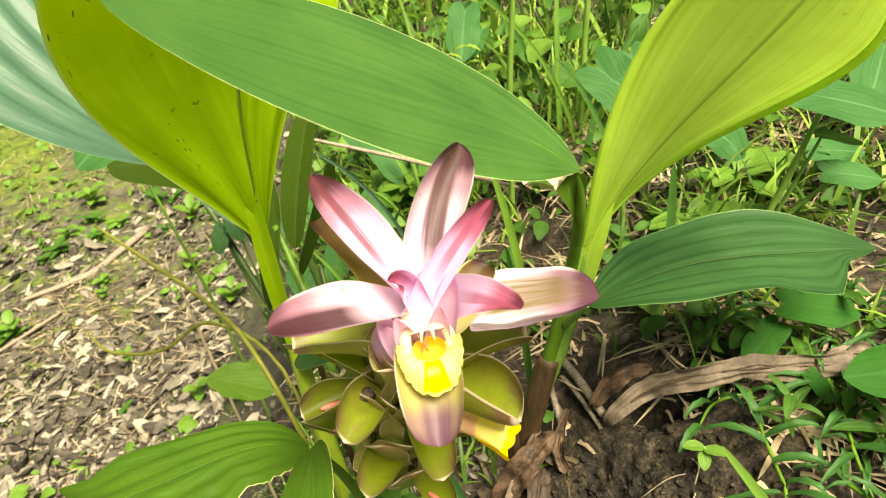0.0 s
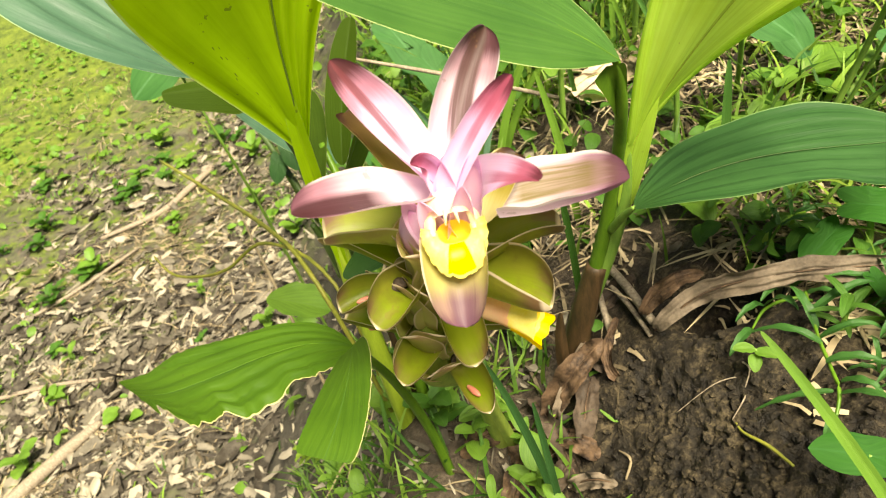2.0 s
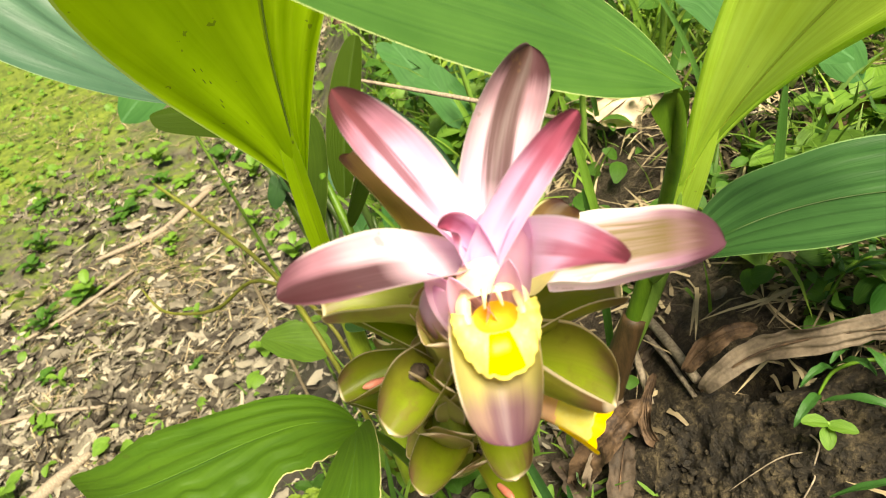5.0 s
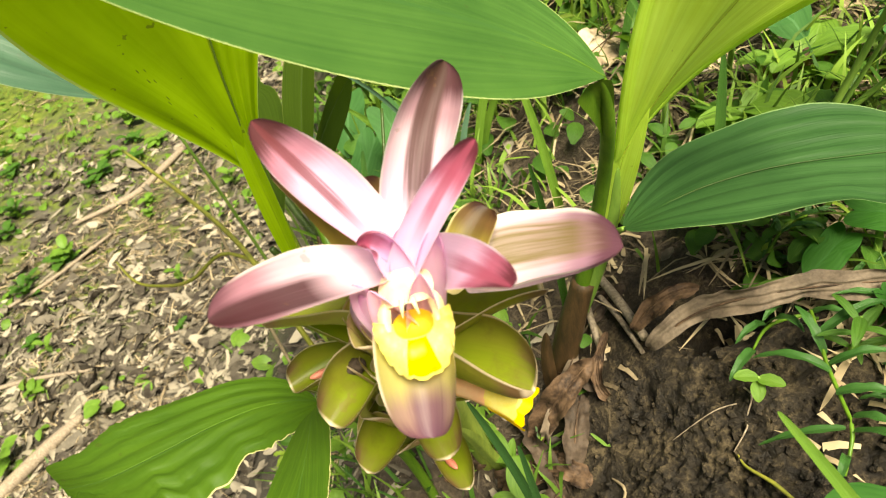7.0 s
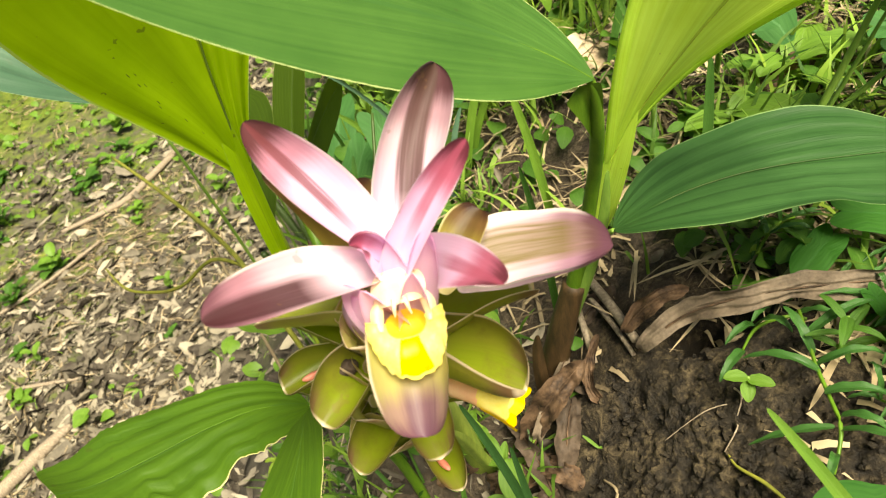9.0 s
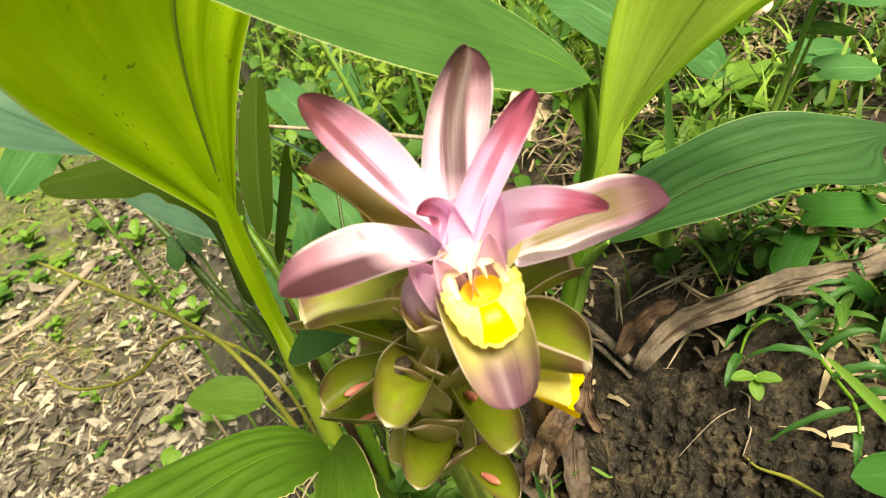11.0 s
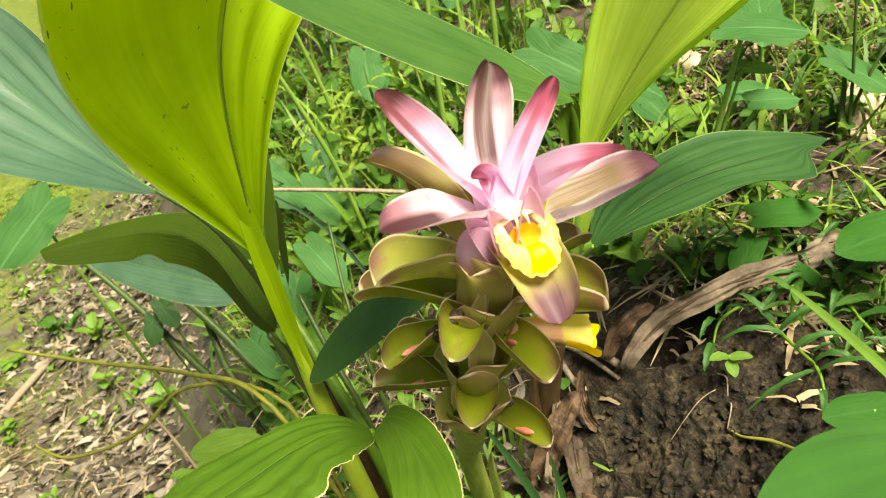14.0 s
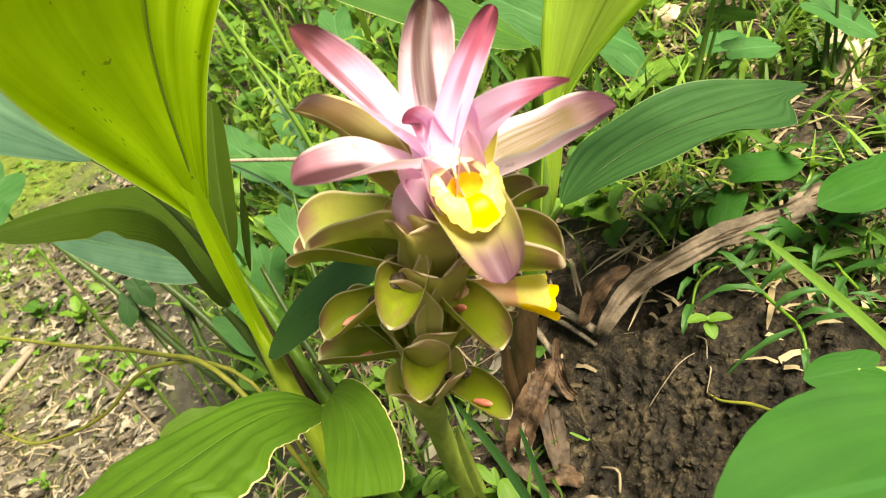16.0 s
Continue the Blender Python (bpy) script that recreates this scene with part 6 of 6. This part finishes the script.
def ferny(base, top, size=0.75):
    ob = thing("ferny_weed", "yellow-green weed with small lobed leaflets", "weed", "ferny weeds")
    b, t = Vector(base), Vector(top)
    tube("stem", ob, M_STEM, [b, b.lerp(t, 0.5) + Vector((0.01, 0, 0)), t], [0.002, 0.0016, 0.001], sides=6)
    for i in range(6):
        k = 0.3 + 0.7 * i / 5
        p = b.lerp(t, k)
        for sgn in (-1, 1):
            for q in range(3):
                s = p + size * Vector((sgn * (0.006 + q * 0.014), -0.004 * q, 0.006 * q))
                lean = 0.35 * math.sin(i * 2.3 + q * 1.7 + sgn)
                blade("leaflet", ob, M_FERN, [s, s + size * Vector((sgn * 0.006, -0.006 + 0.01 * lean, 0.006)), s + size * Vector((sgn * 0.015, -0.01 + 0.02 * lean, 0.004 + 0.012 * lean)), s + size * Vector((sgn * 0.024, -0.012 + 0.03 * lean, -0.003 + 0.02 * lean))], 0.0062 * size, bite=lobed, rise=0.5, fall=0.4, nu=2, ns=20)


M_FERN = leaf_material("yellow-green leaflets", (0.17, 0.28, 0.028), (0.27, 0.4, 0.045), (0.4, 0.54, 0.05), 0.45, 0.5, 8)
ferny(lie(0.0, 0.53), (-0.005, 0.5, 0.15))
ferny(lie(-0.06, 0.62), (-0.05, 0.6, 0.1))
for x, y in ((-0.29, 0.24), (-0.33, 0.27)):
    g = Vector(lie(x, y))
    ferny(g, g + Vector((0.01, -0.03, 0.06)), 0.62)
srnd = random.Random(5)
for x, y, n, ln, m in ((-0.44, 0.74, 6, 0.055, M_FRESH), (-0.47, 0.79, 5, 0.05, M_FRESH), (-0.17, 0.09, 7, 0.03, M_FRESH), (-0.2, 0.15, 7, 0.026, M_FRESH), (-0.24, 0.17, 6, 0.03, M_FRESH), (-0.13, 0.06, 6, 0.03, M_WEED), (-0.26, 0.12, 6, 0.025, M_FRESH), (-0.31, 0.2, 7, 0.03, M_FRESH), (-0.36, 0.3, 6, 0.035, M_WEED), (-0.22, 0.06, 7, 0.026, M_FRESH), (-0.1, 0.03, 6, 0.03, M_FRESH), (-0.19, 0.22, 6, 0.03, M_WEED)):
    rosette(srnd, "small light green weed on the slope below the spike" if m is M_FRESH else "small green weed on the slope below the spike", lie(x, y), n, (ln * 0.6, ln), 0.3, 0.6, m, height=0.03)


M_GRASS2 = plain_material("light grass", (0.04, 0.1, 0.011), (0.24, 0.36, 0.05), 50, 0.5, 0.2, 0.001, per_island=True, share=0.4)
M_PALESTRAW = plain_material("pale straw", (0.2, 0.15, 0.08), (0.5, 0.41, 0.25), 60, 0.7, 0.3, 0.001, per_island=True)


# ---- masses: grass, small leaves, straw ----
def strips(rnd, places, long_range, wide_range, lean, segs=4, up_bias=1.0):
    verts, faces = [], []
    for x, y in places:
        ln, wd = rnd.uniform(*long_range), rnd.uniform(*wide_range)
        a = rnd.uniform(0, 6.283)
        tilt = rnd.uniform(*lean)
        d = Vector((math.cos(a), math.sin(a), 0))
        s = Vector((-math.sin(a), math.cos(a), 0))
        z0 = ground_z(x, y) - 0.002
        sway, kink = ln * rnd.uniform(-0.28, 0.28), rnd.uniform(0.3, 0.8)
        base = len(verts)
        for i in range(segs + 1):
            k = i / segs
            th = tilt * (0.4 + 0.9 * k)
            p = Vector((x, y, z0)) + d * ln * k * math.sin(th) + s * sway * (k * k if k < kink else k * kink) + Vector((0, 0, max(0.001, ln * k * math.cos(th) * up_bias) + 0.003))
            w = wd * (1 - k ** 2 * 0.92)
            verts += [p - s * w, p + s * w + Vector((0, 0, w * 0.4))]
        faces += [(base + 2 * i, base + 2 * i + 1, base + 2 * i + 3, base + 2 * i + 2) for i in range(segs)]
    return verts, faces


def leaflets(rnd, places, size, height):
    verts, faces, uvs = [], [], []
    for x, y in places:
        ln = rnd.uniform(*size)
        wd = ln * rnd.uniform(0.25, 0.45)
        m = Matrix.Translation((x, y, ground_z(x, y) + rnd.uniform(*height))) @ Euler((rnd.gauss(0, 0.35) + 0.25, rnd.gauss(0, 0.35), rnd.uniform(0, 6.283))).to_matrix().to_4x4()
        base = len(verts)
        for i in range(5):
            s = i / 4
            w = wd * math.sin(math.pi * (0.05 + 0.9 * s)) ** 0.8
            for c in (-1, 0, 1):
                verts.append(m @ Vector(((s - 0.5) * ln, c * w, abs(c) * w * 0.25 - (s - 0.5) ** 2 * ln * 0.5)))
                uvs.append((0.5 + 0.5 * c, s))
        faces += [(base + i * 3 + c, base + i * 3 + c + 1, base + i * 3 + c + 4, base + i * 3 + c + 3) for i in range(4) for c in range(2)]
    return verts, faces, uvs


def scatter(rnd, count, xr, yr, keep):
    out = []
    while len(out) < count:
        x, y = rnd.uniform(*xr), rnd.uniform(*yr)
        if rnd.random() < keep(x, y):
            out.append((x, y))
    return out


clump = lambda x, y, k, o: max(0.0, min(1.0, 0.5 + 1.3 * noise.noise(Vector((x * k, y * k, o)))))
bank = lambda x, y: (0.0 if clay(x, y) > 0.02 else 1.0) * (1.0 if x > -0.12 else 0.25)
rnd = random.Random(23)
v, f = strips(rnd, scatter(rnd, 2800, (-0.15, 0.6), (-0.15, 0.7), lambda x, y: bank(x, y) * clump(x, y, 9, 1) * (1.0 if x > 0.14 or y > 0.5 else 0.3 if y > 0.26 else 0.14)), (0.02, 0.075), (0.001, 0.003), (0.2, 1.2))
tagged(mesh_object("grass", v, f, M_GRASS), "short green grass among weeds on the bank", "grass", kind="stuff")
v, f = strips(rnd, scatter(rnd, 900, (-0.42, -0.03), (-0.05, 0.36), lambda x, y: clump(x, y, 16, 5) ** 2), (0.02, 0.06), (0.0008, 0.002), (0.2, 1.1))
tagged(mesh_object("grass", v, f, M_GRASS), "thin green grass on the slope under the spike", "grass", kind="stuff")
v, f = strips(rnd, scatter(rnd, 1100, (-0.3, 1.3), (0.45, 2.2), lambda x, y: clump(x, y, 5, 2)), (0.06, 0.2), (0.002, 0.006), (0.1, 1.0), 5)
tagged(mesh_object("grass", v, f, M_GRASS), "tall green grass behind the plants", "grass", kind="stuff")
v, f = strips(rnd, scatter(rnd, 4200, (-0.12, 0.5), (-0.1, 0.5), lambda x, y: bank(x, y) * clump(x, y, 12, 3) * (1 if y > 0.09 or x > 0.1 else 0.2)), (0.015, 0.06), (0.0006, 0.0019), (1.3, 1.56), 3, 0.7)
tagged(mesh_object("dry_straw", v, f, M_STRAW), "dry pale straw lying on the bank", "straw", kind="stuff")
v, f = strips(rnd, scatter(rnd, 620, (0.09, 0.23), (-0.08, 0.1), lambda x, y: clump(x, y, 22, 9) ** 2 * (1.0 if clay(x, y) < 0.3 else 0.1)), (0.01, 0.028), (0.0009, 0.0024), (1.3, 1.5), 3, 0.9)
tagged(mesh_object("dry_straw", v, f, M_PALESTRAW), "pale broken straw beside the arched dead leaf", "straw", kind="stuff")
v, f, uv = leaflets(rnd, scatter(rnd, 2600, (-0.25, 1.4), (0.35, 2.4), lambda x, y: clump(x, y, 6, 4)), (0.015, 0.045), (0.005, 0.09))
tagged(mesh_object("ground_cover", v, f, M_WEED, None, uv), "low green leafy ground cover behind the plants", "weeds", kind="stuff")
v, f, uv = leaflets(rnd, scatter(rnd, 1000, (-0.3, 1.4), (0.3, 2.4), lambda x, y: clump(x, y, 5, 6) ** 2), (0.015, 0.04), (0.01, 0.1))
tagged(mesh_object("ground_cover", v, f, M_FRESH, None, uv), "light green leafy ground cover behind the plants", "weeds", kind="stuff")
v, f, uv = leaflets(rnd, scatter(rnd, 650, (0.0, 0.6), (-0.15, 0.5), lambda x, y: bank(x, y) * clump(x, y, 14, 7) ** 2), (0.01, 0.028), (0.003, 0.03))
tagged(mesh_object("ground_cover", v, f, M_WEED, None, uv), "small green leaves creeping on the bank", "weeds", kind="stuff")
v, f, uv = leaflets(rnd, scatter(rnd, 1500, (-3.0, -0.4), (0.4, 4.0), lambda x, y: clump(x, y, 2.2, 8) ** 3 + 0.5 * max(0, min(1, (-x * 0.8 + y * 0.45) - 1.7))), (0.015, 0.05), (0.004, 0.03))
tagged(mesh_object("ground_cover", v, f, M_FRESH, None, uv), "small green weeds on the lower ground", "weeds", kind="stuff")

v, f, uv = leaflets(rnd, scatter(rnd, 420, (-0.3, 0.15), (0.42, 1.5), lambda x, y: clump(x, y, 9, 31) ** 2), (0.012, 0.034), (0.01, 0.08))
tagged(mesh_object("ground_cover", v, f, M_FRESH, None, uv), "light green small-leaved weeds behind the spike", "weeds", kind="stuff")
v, f = strips(rnd, scatter(rnd, 850, (0.1, 0.55), (0.06, 0.5), lambda x, y: clump(x, y, 10, 33)), (0.02, 0.07), (0.001, 0.0024), (0.3, 1.3), 4)
tagged(mesh_object("grass", v, f, M_GRASS2), "yellow-green grass mixed with straw on the bank", "grass", kind="stuff")
v, f = strips(rnd, scatter(rnd, 1100, (-0.3, 0.25), (0.36, 1.4), lambda x, y: clump(x, y, 8, 35)), (0.03, 0.11), (0.0008, 0.002), (0.1, 1.2), 5)
tagged(mesh_object("grass", v, f, M_GRASS2), "thin light green grass behind the spike", "grass", kind="stuff")
v, f = strips(rnd, scatter(rnd, 1300, (-0.3, 0.3), (0.2, 1.3), lambda x, y: clump(x, y, 8, 36)), (0.02, 0.09), (0.0007, 0.002), (1.2, 1.54), 4, 0.8)
tagged(mesh_object("dry_straw", v, f, M_PALESTRAW), "pale dry straw behind the spike", "straw", kind="stuff")
# thin stalks, fibres and straw mixed into the litter of the lower ground
v, f = strips(rnd, scatter(rnd, 5200, (-2.4, -0.5), (0.2, 3.2), lambda x, y: clump(x, y, 3, 21) * (0.35 if -x * 0.8 + y * 0.45 > 1.9 else 1.0)), (0.03, 0.13), (0.0009, 0.0028), (1.45, 1.56), 3, 0.5)
tagged(mesh_object("dry_straw", v, f, M_STRAW), "dry stalks and fibres mixed into fallen leaves", "straw", kind="stuff")
v, f = strips(rnd, scatter(rnd, 2600, (-3.0, -0.5), (0.3, 4.0), lambda x, y: clump(x, y, 2.6, 22) ** 2), (0.015, 0.05), (0.0012, 0.003), (0.5, 1.4), 3)
tagged(mesh_object("grass", v, f, M_GRASS), "short thin grass coming up through the litter", "grass", kind="stuff")

# ---- further grass and weeds that thin out behind and beside the bank ----
rnd = random.Random(91)
# brighter copy of the grass material, with the sunlight painted into its colour
M_LIGHTGRASS = plain_material("grass with sunlight in its colour", (0.16, 0.3, 0.03), (0.4, 0.56, 0.09), 60, 0.5, 0.2, 0.001, per_island=True, share=0.4)
fade = lambda x, y, cx, cy, rx, ry: max(0.0, min(1.0, 1.6 - 1.6 * math.hypot((x - cx) / rx, (y - cy) / ry) + 0.9 * noise.noise(Vector((x * 3, y * 3, 4)))))
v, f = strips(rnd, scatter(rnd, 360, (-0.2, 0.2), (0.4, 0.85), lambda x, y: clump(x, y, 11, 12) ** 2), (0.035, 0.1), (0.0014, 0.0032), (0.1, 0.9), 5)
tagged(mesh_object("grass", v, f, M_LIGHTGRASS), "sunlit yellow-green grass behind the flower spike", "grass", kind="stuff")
v, f = strips(rnd, scatter(rnd, 1500, (-0.4, 2.6), (-1.2, 3.6), lambda x, y: (0.0 if x < 0.62 and y < 0.8 else 1.0) * fade(x, y, 0.7, 1.1, 1.8, 2.3) * clump(x, y, 4, 13)), (0.05, 0.18), (0.002, 0.006), (0.1, 1.1), 4)
tagged(mesh_object("grass", v, f, M_GRASS), "green grass thinning out beyond the bank", "grass", kind="stuff")
v, f, uv = leaflets(rnd, scatter(rnd, 1500, (-0.4, 2.6), (-1.2, 3.6), lambda x, y: (0.0 if x < 0.62 and y < 0.8 else 1.0) * fade(x, y, 0.7, 1.1, 1.8, 2.3) * clump(x, y, 4, 14)), (0.02, 0.05), (0.005, 0.09))
tagged(mesh_object("ground_cover", v, f, M_WEED, None, uv), "low green weeds thinning out beyond the bank", "weeds", kind="stuff")
